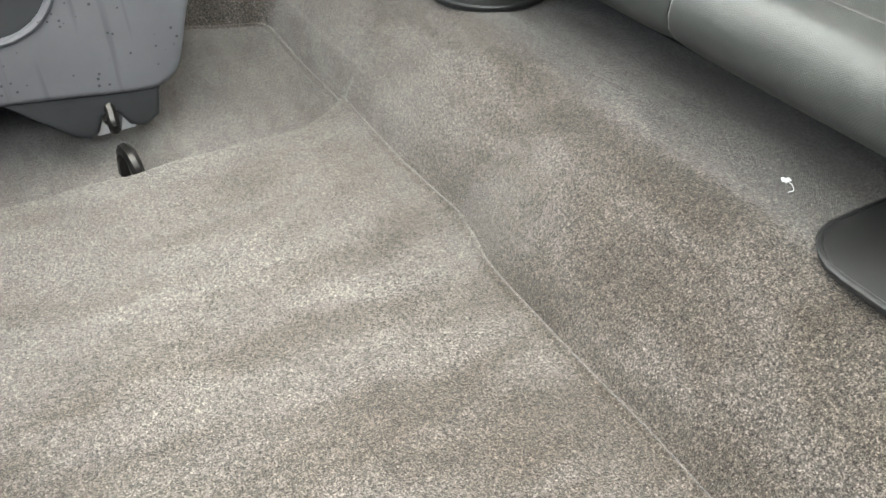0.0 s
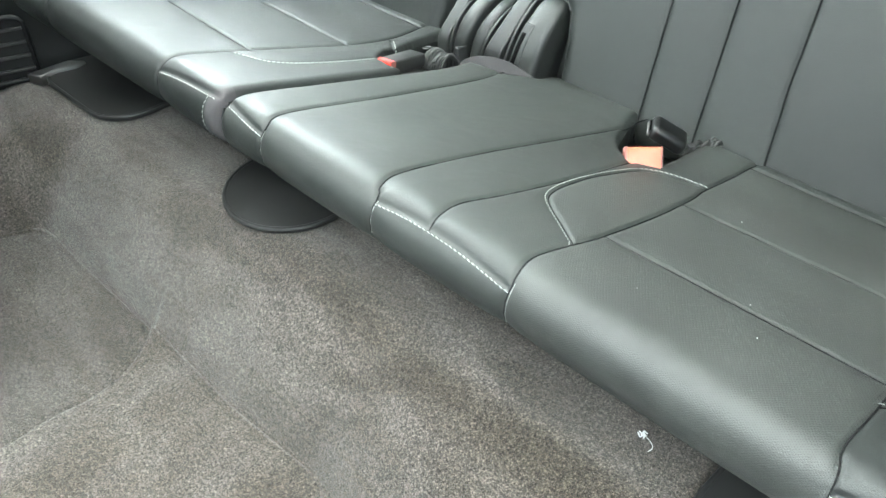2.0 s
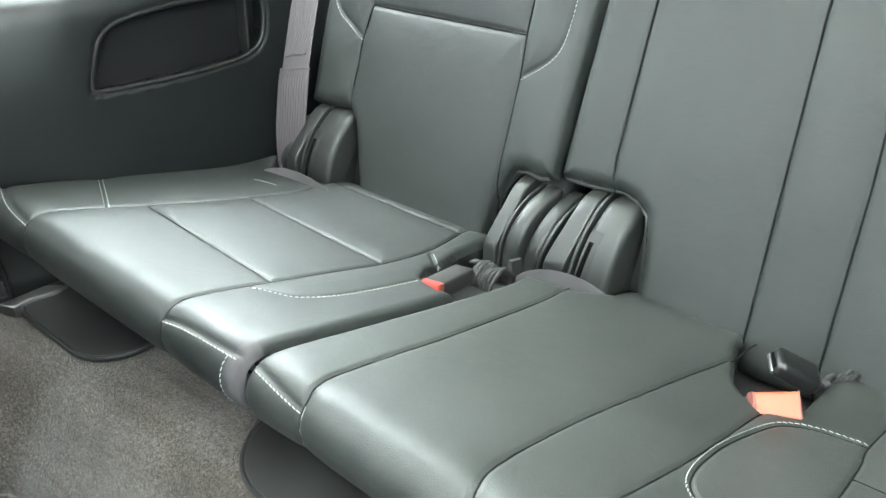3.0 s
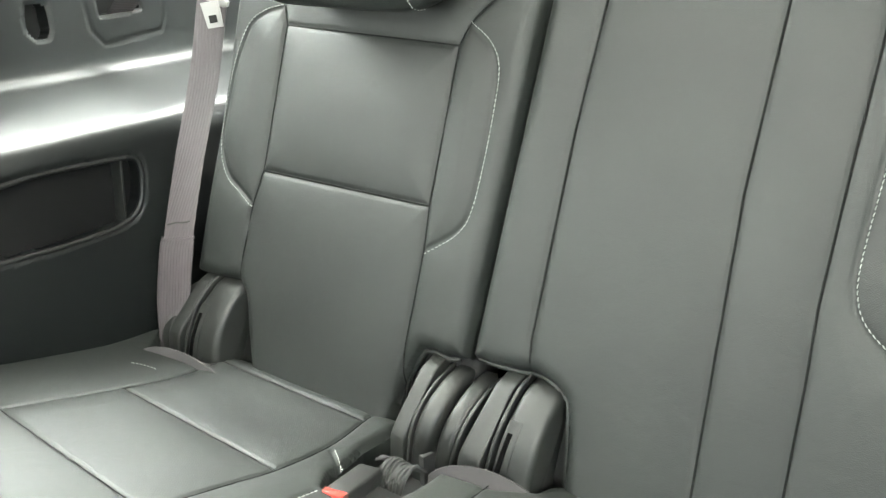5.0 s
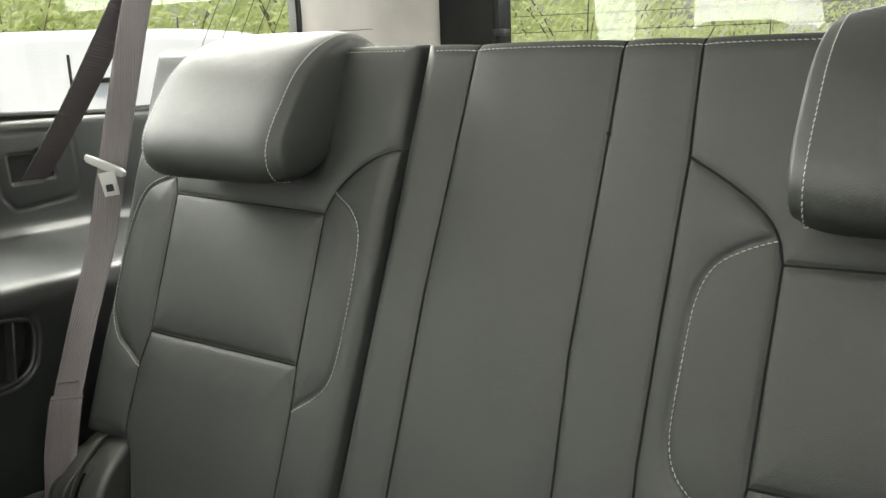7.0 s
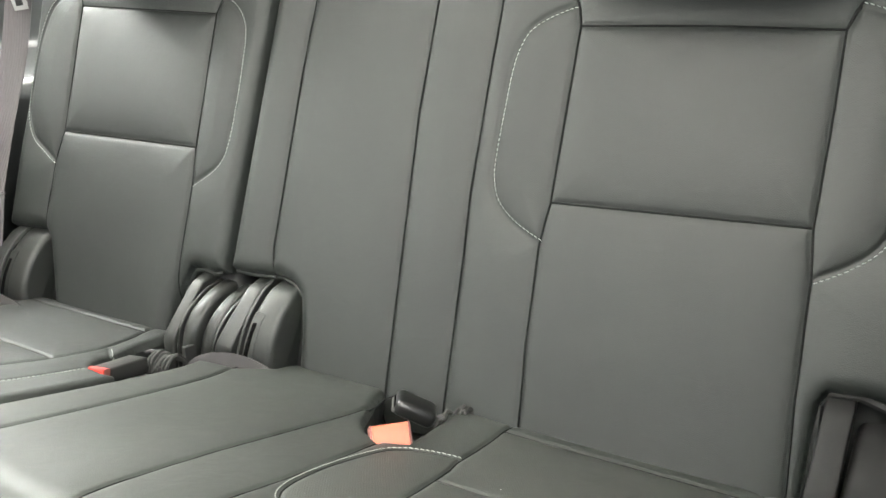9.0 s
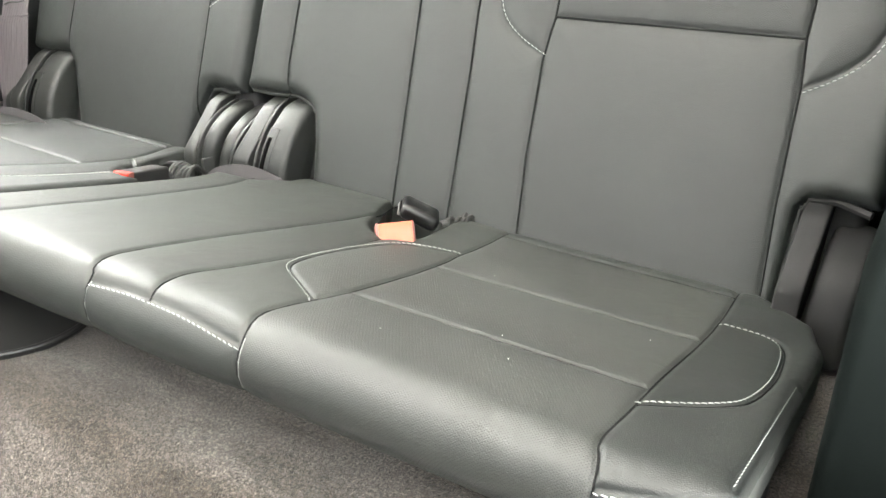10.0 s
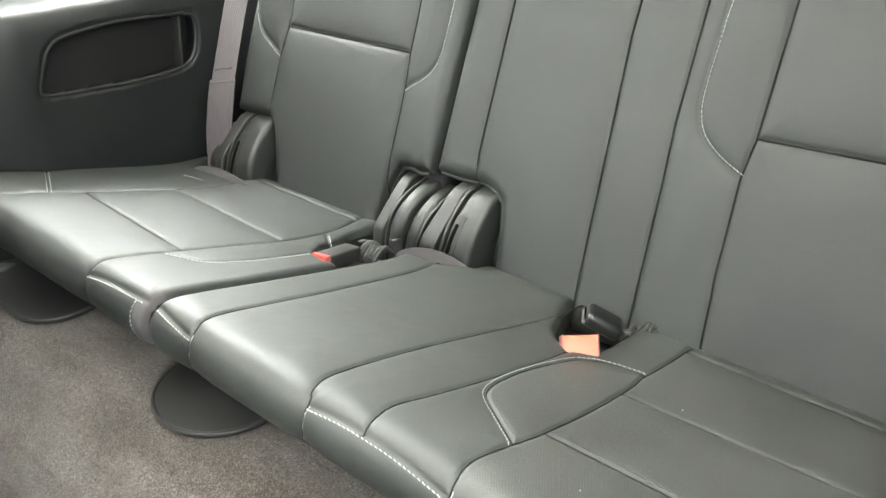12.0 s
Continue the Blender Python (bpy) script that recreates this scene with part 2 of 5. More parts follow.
LEAF = plain("spring_leaf", (0.46, 0.53, 0.22), (0.58, 0.62, 0.32), (0.5, 0.7), 80, 0.001, 1.5)
BARK = plain("bark", (0.09, 0.07, 0.05), (0.14, 0.11, 0.08), (0.8, 0.95), 60, 0.01)

DARK_FABRIC.node_tree.nodes["Principled BSDF"].inputs["Specular IOR Level"].default_value = 0.03
specks(GREY_PLASTIC)
# cross ribs of the belt
wn_, wl_ = WEBBING.node_tree.nodes, WEBBING.node_tree.links
ribs = wn_.new("ShaderNodeTexWave")
ribs.bands_direction = "X"
ribs.inputs["Scale"].default_value, ribs.inputs["Distortion"].default_value = 78, 0.2
wl_.new(wn_["Texture Coordinate"].outputs["Object"], ribs.inputs["Vector"])
rib_bump = wn_.new("ShaderNodeBump")
rib_bump.inputs["Strength"].default_value, rib_bump.inputs["Distance"].default_value = 0.6, 0.0008
wl_.new(ribs.outputs["Color"], rib_bump.inputs["Height"])
wl_.new(wn_["Bump"].outputs[0], rib_bump.inputs["Normal"])
wl_.new(rib_bump.outputs[0], wn_["Principled BSDF"].inputs["Normal"])
BUCKLE = plain("glossy_black_plastic", (0.006, 0.006, 0.006), (0.010, 0.010, 0.0095), (0.24, 0.34), 900, 0.0002)
# Lightless black, standing in for the shade in slots and gaps.
VOID = plain("gap_shade_black", (0.003, 0.003, 0.003), (0.004, 0.004, 0.004), (0.9, 1.0))
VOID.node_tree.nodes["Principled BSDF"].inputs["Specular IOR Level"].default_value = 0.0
HINGE.node_tree.nodes["Principled BSDF"].inputs["Specular IOR Level"].default_value = 0.5
PLASTIC.node_tree.nodes["Principled BSDF"].inputs["Specular IOR Level"].default_value = 0.4
for m in (RUBBER_BLACK, SEAM):
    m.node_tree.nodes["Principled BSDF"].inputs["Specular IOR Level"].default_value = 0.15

# leaves let light through
lt = LEAF.node_tree
tr = lt.nodes.new("ShaderNodeBsdfTranslucent")
tr.inputs[0].default_value = (0.74, 0.80, 0.42, 1)
mx = lt.nodes.new("ShaderNodeMixShader")
mx.inputs[0].default_value = 0.6
lt.links.new(lt.nodes["Principled BSDF"].outputs[0], mx.inputs[1])
lt.links.new(tr.outputs[0], mx.inputs[2])
lt.links.new(mx.outputs[0], lt.nodes["Material Output"].inputs[0])

GLASS, _, _, gb = mat("window_glass", (0.97, 1.0, 0.98), 0.0)
gb.inputs["Transmission Weight"].default_value = 1.0
gb.inputs["IOR"].default_value = 1.45


# ---- mesh helpers ----
def part(name, bm, material, parent=None, label="", smooth=True):
    me = bpy.data.meshes.new(name)
    bm.to_mesh(me)
    bm.free()
    me.materials.append(material)
    if smooth:
        for p in me.polygons:
            p.use_smooth = True
        me.set_sharp_from_angle(angle=radians(38))
    ob = new(name, me)
    ob.parent = parent
    return tagged(ob, label) if label else ob


def thing(name, label, category, group="", kind="", at=(0, 0, 0)):
    ob = new(name)
    ob.empty_display_size = 0.05
    return tagged(ob, label, category, group, kind)


def box(bm, lo, hi, bevel=0.0, segs=2, m=None):
    r = bmesh.ops.create_cube(bm, size=1)
    c = [(a + b) / 2 for a, b in zip(lo, hi)]
    s = [b - a for a, b in zip(lo, hi)]
    vs = r["verts"]
    bmesh.ops.transform(bm, matrix=Matrix.LocRotScale(c, None, s), verts=vs)
    if bevel:
        es = list({e for v in vs for e in v.link_edges})
        vs = bmesh.ops.bevel(bm, geom=es, offset=bevel, segments=segs, affect="EDGES", profile=0.5)["verts"]
        vs = list({v for v in vs})
    if m is not None:
        bmesh.ops.transform(bm, matrix=m, verts=[v for v in bm.verts if v.is_valid] if not bevel else list(bm.verts))
    return bm


def slab(points, axis, a, b, bevel=0.0, segs=3, caps=None):
    """A closed outline, pushed along an axis ('x': points are (y, z); 'y': (x, z); 'z': (x, y)) from a to b, its rims rounded."""
    bm = bmesh.new()

    def p3(p, t):
        return {"x": (t, p[0], p[1]), "y": (p[0], t, p[1]), "z": (p[0], p[1], t)}[axis]
    va = [bm.verts.new(p3(p, a)) for p in points]
    vb = [bm.verts.new(p3(p, b)) for p in points]
    fa, fb = bm.faces.new(va), bm.faces.new(vb[::-1])
    n = len(points)
    for i in range(n):
        bm.faces.new((va[i], vb[i], vb[(i + 1) % n], va[(i + 1) % n]))
    bmesh.ops.recalc_face_normals(bm, faces=bm.faces)
    if bevel:
        es = [e for f in (fa, fb) for e in f.edges]
        bmesh.ops.bevel(bm, geom=es, offset=bevel, segments=segs, affect="EDGES", profile=0.5)
    return bm


def smooth_line(pts, steps=6, closed=False):
    """A Catmull-Rom line through the points."""
    pts = [Vector(p) for p in pts]
    out = []
    n = len(pts)
    for i in range(n if closed else n - 1):
        p0 = pts[(i - 1) % n] if closed or i > 0 else pts[0] * 2 - pts[1]
        p1, p2 = pts[i], pts[(i + 1) % n]
        p3 = pts[(i + 2) % n] if closed or i + 2 < n else p2 * 2 - p1
        for k in range(steps):
            t = k / steps
            out.append(0.5 * ((2 * p1) + (p2 - p0) * t + (2 * p0 - 5 * p1 + 4 * p2 - p3) * t * t + (3 * p1 - p0 - 3 * p2 + p3) * t ** 3))
    if not closed:
        out.append(pts[-1])
    return out


def tube(bm, pts, r, sides=8, closed=False):
    pts = [Vector(p) for p in pts]
    n = len(pts)
    rings = []
    up = Vector((0.1, 0.2, 1))
    for i, p in enumerate(pts):
        a = pts[(i - 1) % n] if closed else pts[max(i - 1, 0)]
        b = pts[(i + 1) % n] if closed else pts[min(i + 1, n - 1)]
        d = (b - a).normalized()
        s = d.cross(up)
        if s.length < 0.1:
            s = d.cross(Vector((1, 0, 0)))
        s.normalize()
        u = s.cross(d)
        rings.append([bm.verts.new(p + r * (math.cos(2 * math.pi * k / sides) * s + math.sin(2 * math.pi * k / sides) * u)) for k in range(sides)])
    for i in range(n if closed else n - 1):
        A, B = rings[i], rings[(i + 1) % n]
        for k in range(sides):
            bm.faces.new((A[k], A[(k + 1) % sides], B[(k + 1) % sides], B[k]))
    if not closed:
        bm.faces.new(rings[0][::-1])
        bm.faces.new(rings[-1])
    return bm


def ribbon(pts, width, thick, sides):
    """A strap along pts; sides: for each point the direction of its width."""
    bm = bmesh.new()
    rings = []
    n = len(pts)
    for i in range(n):
        p = Vector(pts[i])
        d = (Vector(pts[min(i + 1, n - 1)]) - Vector(pts[max(i - 1, 0)])).normalized()
        s = Vector(sides[i])
        s = (s - d * s.dot(d)).normalized()
        nn = d.cross(s)
        w = width / 2
        ring = [p + s * w * a + nn * thick / 2 * b for a, b in ((-1, -0.6), (-0.96, -1), (-0.6, -1.15), (0, -1), (0.6, -1.15), (0.96, -1), (1, -0.6), (1, 0.6), (0.96, 1), (0.6, 1.15), (0, 1), (-0.6, 1.15), (-0.96, 1), (-1, 0.6))]
        rings.append([bm.verts.new(q) for q in ring])
    m = len(rings[0])
    for A, B in zip(rings, rings[1:]):
        for k in range(m):
            bm.faces.new((A[k], A[(k + 1) % m], B[(k + 1) % m], B[k]))
    bm.faces.new(rings[0][::-1])
    bm.faces.new(rings[-1])
    bmesh.ops.recalc_face_normals(bm, faces=bm.faces)
    return bm


def stitches(bm, line, normals, pitch=0.0062, length=0.0047, r=0.00065, lift=0.0005):
    """Single thread stitches laid along a line."""
    acc = 0.0
    nxt = pitch / 2
    for i in range(len(line) - 1):
        a, b = Vector(line[i]), Vector(line[i + 1])
        L = (b - a).length
        if L < 1e-7:
            continue
        d = (b - a) / L
        nn = Vector(normals[i]).normalized()
        while nxt <= acc + L:
            c = a + d * (nxt - acc) + nn * lift
            s = d.cross(nn).normalized()
            dd = (d + s * 0.16).normalized()
            ends = []
            for t, k in ((-0.5, 0.45), (-0.28, 1.0), (0.28, 1.0), (0.5, 0.45)):
                q = c + dd * length * t - nn * (0.0004 if abs(t) == 0.5 else 0)
                ends.append([bm.verts.new(q + k * r * (s * x + nn * y)) for x, y in ((1, 0), (0, 1), (-1, 0), (0, -1))])
            for A, B in zip(ends, ends[1:]):
                for j in range(4):
                    bm.faces.new((A[j], A[(j + 1) % 4], B[(j + 1) % 4], B[j]))
            bm.faces.new(ends[0][::-1])
            bm.faces.new(ends[-1])
            nxt += pitch
        acc += L
    return bm


def inside(poly, X, Y):
    """Which of the grid's points lie in the polygon."""
    res = np.zeros(X.shape, bool)
    n = len(poly)
    for i in range(n):
        (x0, y0), (x1, y1) = poly[i][:2], poly[(i + 1) % n][:2]
        if y0 == y1:
            continue
        c = ((Y > y0) != (Y > y1)) & (X < (x1 - x0) * (Y - y0) / (y1 - y0) + x0)
        res ^= c
    return res


def distance(line, X, Y):
    d = np.full(X.shape, 9.0)
    for (x0, y0), (x1, y1) in zip([p[:2] for p in line], [p[:2] for p in line[1:]]):
        dx, dy = x1 - x0, y1 - y0
        L = dx * dx + dy * dy
        if L == 0:
            continue
        t = np.clip(((X - x0) * dx + (Y - y0) * dy) / L, 0, 1)
        d = np.minimum(d, np.hypot(X - x0 - t * dx, Y - y0 - t * dy))
    return d


def nearest(line, x, y):
    """The point of the line that lies nearest to (x, y)."""
    best = (9.0, x, y)
    for (x0, y0), (x1, y1) in zip([p[:2] for p in line], [p[:2] for p in line[1:]]):
        dx, dy = x1 - x0, y1 - y0
        L = dx * dx + dy * dy
        if L == 0:
            continue
        t = min(max(((x - x0) * dx + (y - y0) * dy) / L, 0.0), 1.0)
        best = min(best, (math.hypot(x - x0 - t * dx, y - y0 - t * dy), x0 + t * dx, y0 + t * dy))
    return best[1], best[2]


def snap(values, marks):
    for m in marks:
        values[np.argmin(abs(values - m))] = m
    return np.sort(values)


class Upholstery:
    """A sewn cover: a fine sheet over a base surface, sunk along its seams, rolled over at its rim and cut into its sewn panels."""

    def __init__(self, xs, vs, base, seams, cuts=(), roll=0.02, deep=0.0045, puff=0.006, reach=0.035, fold=0.0028, soft=()):
        self.X, self.V = np.meshgrid(xs, vs)
        X, V = self.X, self.V
        keep = np.ones(X.shape, bool)
        for c in cuts:
            keep &= ~inside(c, X, V)
        # the edge of each cut is drawn onto its line
        whole = keep[:-1, :-1] & keep[1:, :-1] & keep[:-1, 1:] & keep[1:, 1:]
        some = np.zeros(X.shape, int)
        for a in (0, 1):
            for b in (0, 1):
                some[a:a + whole.shape[0], b:b + whole.shape[1]] += whole
        rim_points = keep & (some > 0) & (some < 4)
        rim_points[0], rim_points[-1], rim_points[:, 0], rim_points[:, -1] = False, False, False, False
        cell = xs[1] - xs[0]
        for c in cuts:
            ring = list(c) + [c[0]]
            for i, j in zip(*np.nonzero(rim_points & (distance(ring, X, V) < 1.6 * cell))):
                X[i, j], V[i, j] = nearest(ring, X[i, j], V[i, j])
        P, N = base(X, V)
        d = np.full(X.shape, 9.0)
        for s in seams:
            d = np.minimum(d, distance(s, X, V))
        h = -deep * np.exp(-(d / fold) ** 2) + puff * (1 - np.exp(-(d / reach)))
        for s, dep, w in soft:
            h -= dep * np.exp(-(distance(s, X, V) / w) ** 2)
        e = np.minimum(np.minimum(X - xs[0], xs[-1] - X), np.minimum(V - vs[0], vs[-1] - V))
        for c in cuts:
            e = np.minimum(e, distance(list(c) + [c[0]], X, V))
        q = np.clip(1 - e / roll, 0, 1)
        h -= roll * (1 - np.sqrt(np.clip(1 - q * q, 0, 1))) * 0.9
        self.h, self.flat = h, P
        self.P = P + N * h[..., None]
        gy = np.gradient(self.P, axis=0)
        gx = np.gradient(self.P, axis=1)
        nn = np.cross(gx, gy)
        nn /= np.maximum(np.linalg.norm(nn, axis=2, keepdims=True), 1e-12)
        flip = np.sum(nn * N, axis=2).mean() < 0
        self.N = -nn if flip else nn
        self.flip, self.base_n, self.keep = flip, N, keep
        self.xs, self.vs = xs, vs

    def panels(self, ids, names, materials, parent, thick=0.05, rim=None):
        R, C = self.X.shape
        idx = np.arange(R * C).reshape(R, C)
        kf = self.keep[:-1, :-1] & self.keep[1:, :-1] & self.keep[:-1, 1:] & self.keep[1:, 1:]
        fid = ids((self.X[:-1, :-1] + self.X[1:, 1:]) / 2, (self.V[:-1, :-1] + self.V[1:, 1:]) / 2)
        quads = np.stack([idx[:-1, :-1], idx[:-1, 1:], idx[1:, 1:], idx[1:, :-1]], -1)
        if self.flip:
            quads = quads[..., ::-1]
        P, N = self.P.reshape(-1, 3), self.N.reshape(-1, 3)
        for i, nm in enumerate(names):
            q = quads[kf & (fid == i)]
            if not len(q):
                continue
            used, inv = np.unique(q, return_inverse=True)
            self.mesh(nm, P[used], inv.reshape(-1, 4), N[used], materials[i], parent)
        # the rim, turned back behind the cover
        count = {}
        for q in quads[kf]:
            for a, b in zip(q, (*q[1:], q[0])):
                count[(a, b)] = 1
        edge = [(a, b) for a, b in count if (b, a) not in count]
        used = np.unique(np.array(edge))
        look_up = {v: k for k, v in enumerate(used)}
        B = self.base_n.reshape(-1, 3)
        n = len(used)
        V = np.concatenate([P[used], P[used] - B[used] * thick])
        F = [(look_up[b], look_up[a], n + look_up[a], n + look_up[b]) for a, b in edge]
        self.mesh("side_band", V, np.array(F), None, rim or materials[0], parent)

    def mesh(self, name, V, F, N, material, parent):
        me = bpy.data.meshes.new(name)
        me.from_pydata([tuple(v) for v in V.tolist()], [], [tuple(f) for f in F.tolist()])
        me.materials.append(material)
        me.polygons.foreach_set("use_smooth", [True] * len(me.polygons))
        if N is not None:
            me.normals_split_custom_set_from_vertices([tuple(v) for v in N.tolist()])
        me.update()
        ob = new(name, me)
        ob.parent = parent
        return ob

    def on(self, x, v, lift=0.0):
        """The place and the normal of the cover at (x, v)."""
        i = np.clip(np.searchsorted(self.vs, v) - 1, 0, len(self.vs) - 2)
        j = np.clip(np.searchsorted(self.xs, x) - 1, 0, len(self.xs) - 2)
        a = (v - self.vs[i]) / (self.vs[i + 1] - self.vs[i])
        b = (x - self.xs[j]) / (self.xs[j + 1] - self.xs[j])
        w = ((1 - a) * (1 - b), (1 - a) * b, a * (1 - b), a * b)
        k = ((i, j), (i, j + 1), (i + 1, j), (i + 1, j + 1))
        p = sum(ww * self.P[kk] for ww, kk in zip(w, k))
        nn = sum(ww * self.N[kk] for ww, kk in zip(w, k))
        return Vector(p) + Vector(nn) * lift, Vector(nn)

    def fold(self, bm, line, r=0.0011):
        """A thin tube along a seam; in dull black it draws the fold's shade."""
        fine = []
        for (x0, v0), (x1, v1) in zip([p[:2] for p in line], [p[:2] for p in line[1:]]):
            k = max(1, int(math.hypot(x1 - x0, v1 - v0) / 0.012))
            fine += [(x0 + (x1 - x0) * t / k, v0 + (v1 - v0) * t / k) for t in range(k)]
        fine.append(tuple(line[-1][:2]))
        lo, hi = self.vs[0] + 0.004, self.vs[-1] - 0.004
        pts = [self.on(x, min(max(v, lo), hi), 0.0004)[0] for x, v in fine if lo - 0.02 < v < hi + 0.02]
        return tube(bm, pts, r, 6)

    def sew(self, bm, line, aside=0.0035, lift=0.0002, **kw):
        """Stitches beside a seam; aside: how far from it."""
        fine = []
        for (x0, v0), (x1, v1) in zip([p[:2] for p in line], [p[:2] for p in line[1:]]):
            k = max(1, int(math.hypot(x1 - x0, v1 - v0) / 0.003))
            fine += [(x0 + (x1 - x0) * t / k, v0 + (v1 - v0) * t / k) for t in range(k)]
        fine.append(tuple(line[-1][:2]))
        pts, nor = [], []
        for i, (x, v) in enumerate(fine):
            a, b = fine[max(i - 1, 0)], fine[min(i + 1, len(fine) - 1)]
            dx, dv = b[0] - a[0], b[1] - a[1]
            L = math.hypot(dx, dv) or 1
            p, nn = self.on(x - dv / L * aside, v + dx / L * aside, lift)
            pts.append(p)
            nor.append(nn)
        return stitches(bm, pts, nor, **kw)


def line2(*pts, steps=6):
    return [tuple(p[:2]) for p in smooth_line([(a, b, 0) for a, b in pts], steps)]


def back_base(X, Z):
    """The plane of the seat backs, leaning 21 degrees."""
    lean = 0.042 * (0.70 - Z) * np.exp(-((X + 0.57) / 0.06) ** 2)
    P = np.stack([X - lean, 0.481 + 0.381 * (Z - 0.285), Z], -1)
    N = np.broadcast_to(np.array([0.0, -0.9345, 0.356]), P.shape)
    return P, N


PROFILE = [(-0.170, -0.015, 0.116), (-0.135, -0.05, 0.118), (-0.115, -0.068, 0.126), (-0.098, -0.081, 0.141), (-0.08, -0.086, 0.158), (-0.066, -0.084, 0.174),
           (-0.05, -0.0745, 0.1865), (-0.034, -0.054, 0.1925), (0.0, -0.004, 0.1785), (0.05, 0.05, 0.1618), (0.2, 0.2, 0.1168), (0.296, 0.296, 0.0900), (0.35, 0.35, 0.0805), (0.385, 0.385, 0.0765), (0.405, 0.405, 0.0690), (0.43, 0.425, 0.05)]


def cushion_base(X, V):
    """The cushion's section, the same all along the bench: a rounded nose, a top that falls 17 degrees to the rear."""
    v, y, z = np.array(PROFILE).T
    fine = np.linspace(v[0], v[-1], 600)
    line = smooth_line([(a, b, c) for a, b, c in PROFILE], 12)
    L = np.array([tuple(p) for p in line])
    yy, zz = np.interp(fine, L[:, 0], L[:, 1]), np.interp(fine, L[:, 0], L[:, 2])
    ker = np.ones(9) / 9
    yy[4:-4], zz[4:-4] = np.convolve(yy, ker, "valid"), np.convolve(zz, ker, "valid")
    dy, dz = np.gradient(yy), np.gradient(zz)
    ln = np.hypot(dy, dz)
    Y, Z = np.interp(V, fine, yy), np.interp(V, fine, zz)
    ny, nz = np.interp(V, fine, -dz / ln), np.interp(V, fine, dy / ln)
    return np.stack([X, Y, Z], -1), np.stack([np.zeros_like(X), ny, nz], -1)


# ---- the shell of the car ----
def foot_of_slope(x):
    return np.interp(x, [-1.3, -1.117, -1.066, -1.022, -1.004, -0.985, -0.66, -0.45, -0.31, -0.25, -0.20, -0.15, -0.07, 0.10, 0.6],
                     [-0.45, -0.337, -0.267, -0.217, -0.207, -0.204, -0.205, -0.212, -0.203, -0.213, -0.226, -0.230, -0.230, -0.228, -0.235])


def step_edge(y):
    return np.interp(y, [-0.75, -0.66, -0.54, -0.40, -0.34, -0.29, -0.26, -0.235, -0.21], [-0.632, -0.625, -0.612, -0.612, -0.605, -0.610, -0.622, -0.638, -0.660])


def floor_height(x, y):
    """The raised rear platform, its slope, the lower aisle and the sunken foot well."""
    def ease(a, b, t):
        t = np.clip((t - a) / (b - a), 0, 1)
        return t * t * (3 - 2 * t)
    foot_line = foot_of_slope(x)
    foot = -0.150 - 0.01 * np.clip((-0.25 - y) / 0.5, 0, 1)
    well = ease(-0.002, 0.012, step_edge(y) - x)
    t = np.clip((y - foot_line) / (-0.045 - foot_line), 0, 1)
    t = 1 - (1 - t) ** 1.7
    drop = np.interp(y, [-0.50, -0.36, -0.20], [0.046, 0.034, 0.015])
    z = foot * (1 - t) - drop * well * (1 - t) ** 6
    ridge = y - foot_line + 0.005
    z = z + 0.0040 * np.exp(-(ridge / 0.0042) ** 2)
    z = z + 0.003 * np.sin(9 * x + 4 * y) * np.sin(7 * y - 3 * x) * (y < -0.02)
    z = z + 0.0025 * np.sin(14 * x + 31 * y) * np.sin(23 * y - 9 * x + 1) * (y < -0.1)
    return z


def make_floor():
    xs = np.concatenate([np.arange(-1.45, -1.10, 0.010), np.arange(-1.10, -0.66, 0.006), np.arange(-0.66, -0.59, 0.0025), np.arange(-0.59, 0.85, 0.008)])
    ys = np.concatenate([np.arange(-2.1, -0.9, 0.04), np.arange(-0.9, -0.26, 0.008), np.arange(-0.26, -0.226, 0.0025), np.arange(-0.225, -0.2105, 0.00125), np.arange(-0.21, -0.20, 0.00125), np.arange(-0.20, -0.18, 0.0025), np.arange(-0.18, 0.0, 0.005), np.arange(0.0, 1.8, 0.03)])
    X, Y = np.meshgrid(xs, ys)
    # rows follow the foot of the slope
    ahead, foot = Y < -0.21, foot_of_slope(X)
    Y = np.where(ahead, np.where(Y < -0.9, Y, -0.9 + (Y + 0.9) * (foot + 0.9) / 0.69), np.where(Y > 0, Y, Y * foot / -0.21))
    Z = floor_height(X, Y)
    R, C = X.shape
    idx = np.arange(R * C).reshape(R, C)
    F = np.stack([idx[:-1, :-1], idx[:-1, 1:], idx[1:, 1:], idx[1:, :-1]], -1).reshape(-1, 4)
    me = bpy.data.meshes.new("floor")
    me.from_pydata(np.stack([X, Y, Z], -1).reshape(-1, 3).tolist(), [], F.tolist())
    me.polygons.foreach_set("use_smooth", [True] * len(me.polygons))
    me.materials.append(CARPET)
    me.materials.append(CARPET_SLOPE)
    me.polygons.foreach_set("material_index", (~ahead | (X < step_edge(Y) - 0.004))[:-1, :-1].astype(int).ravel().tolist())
    return tagged(new("floor", me), "grey cut-pile carpet floor with brushed nap and a step", "floor", kind="structure")


make_floor()


def wall_x(y):
    return -1.158 - 0.55 * np.clip(0.10 - y, 0, 0.5) ** 1.4


WALL_KEYS = [0.0, 0.33, 0.375, 0.40, 0.425, 0.50, 0.54, 0.57, 0.72, 0.745]


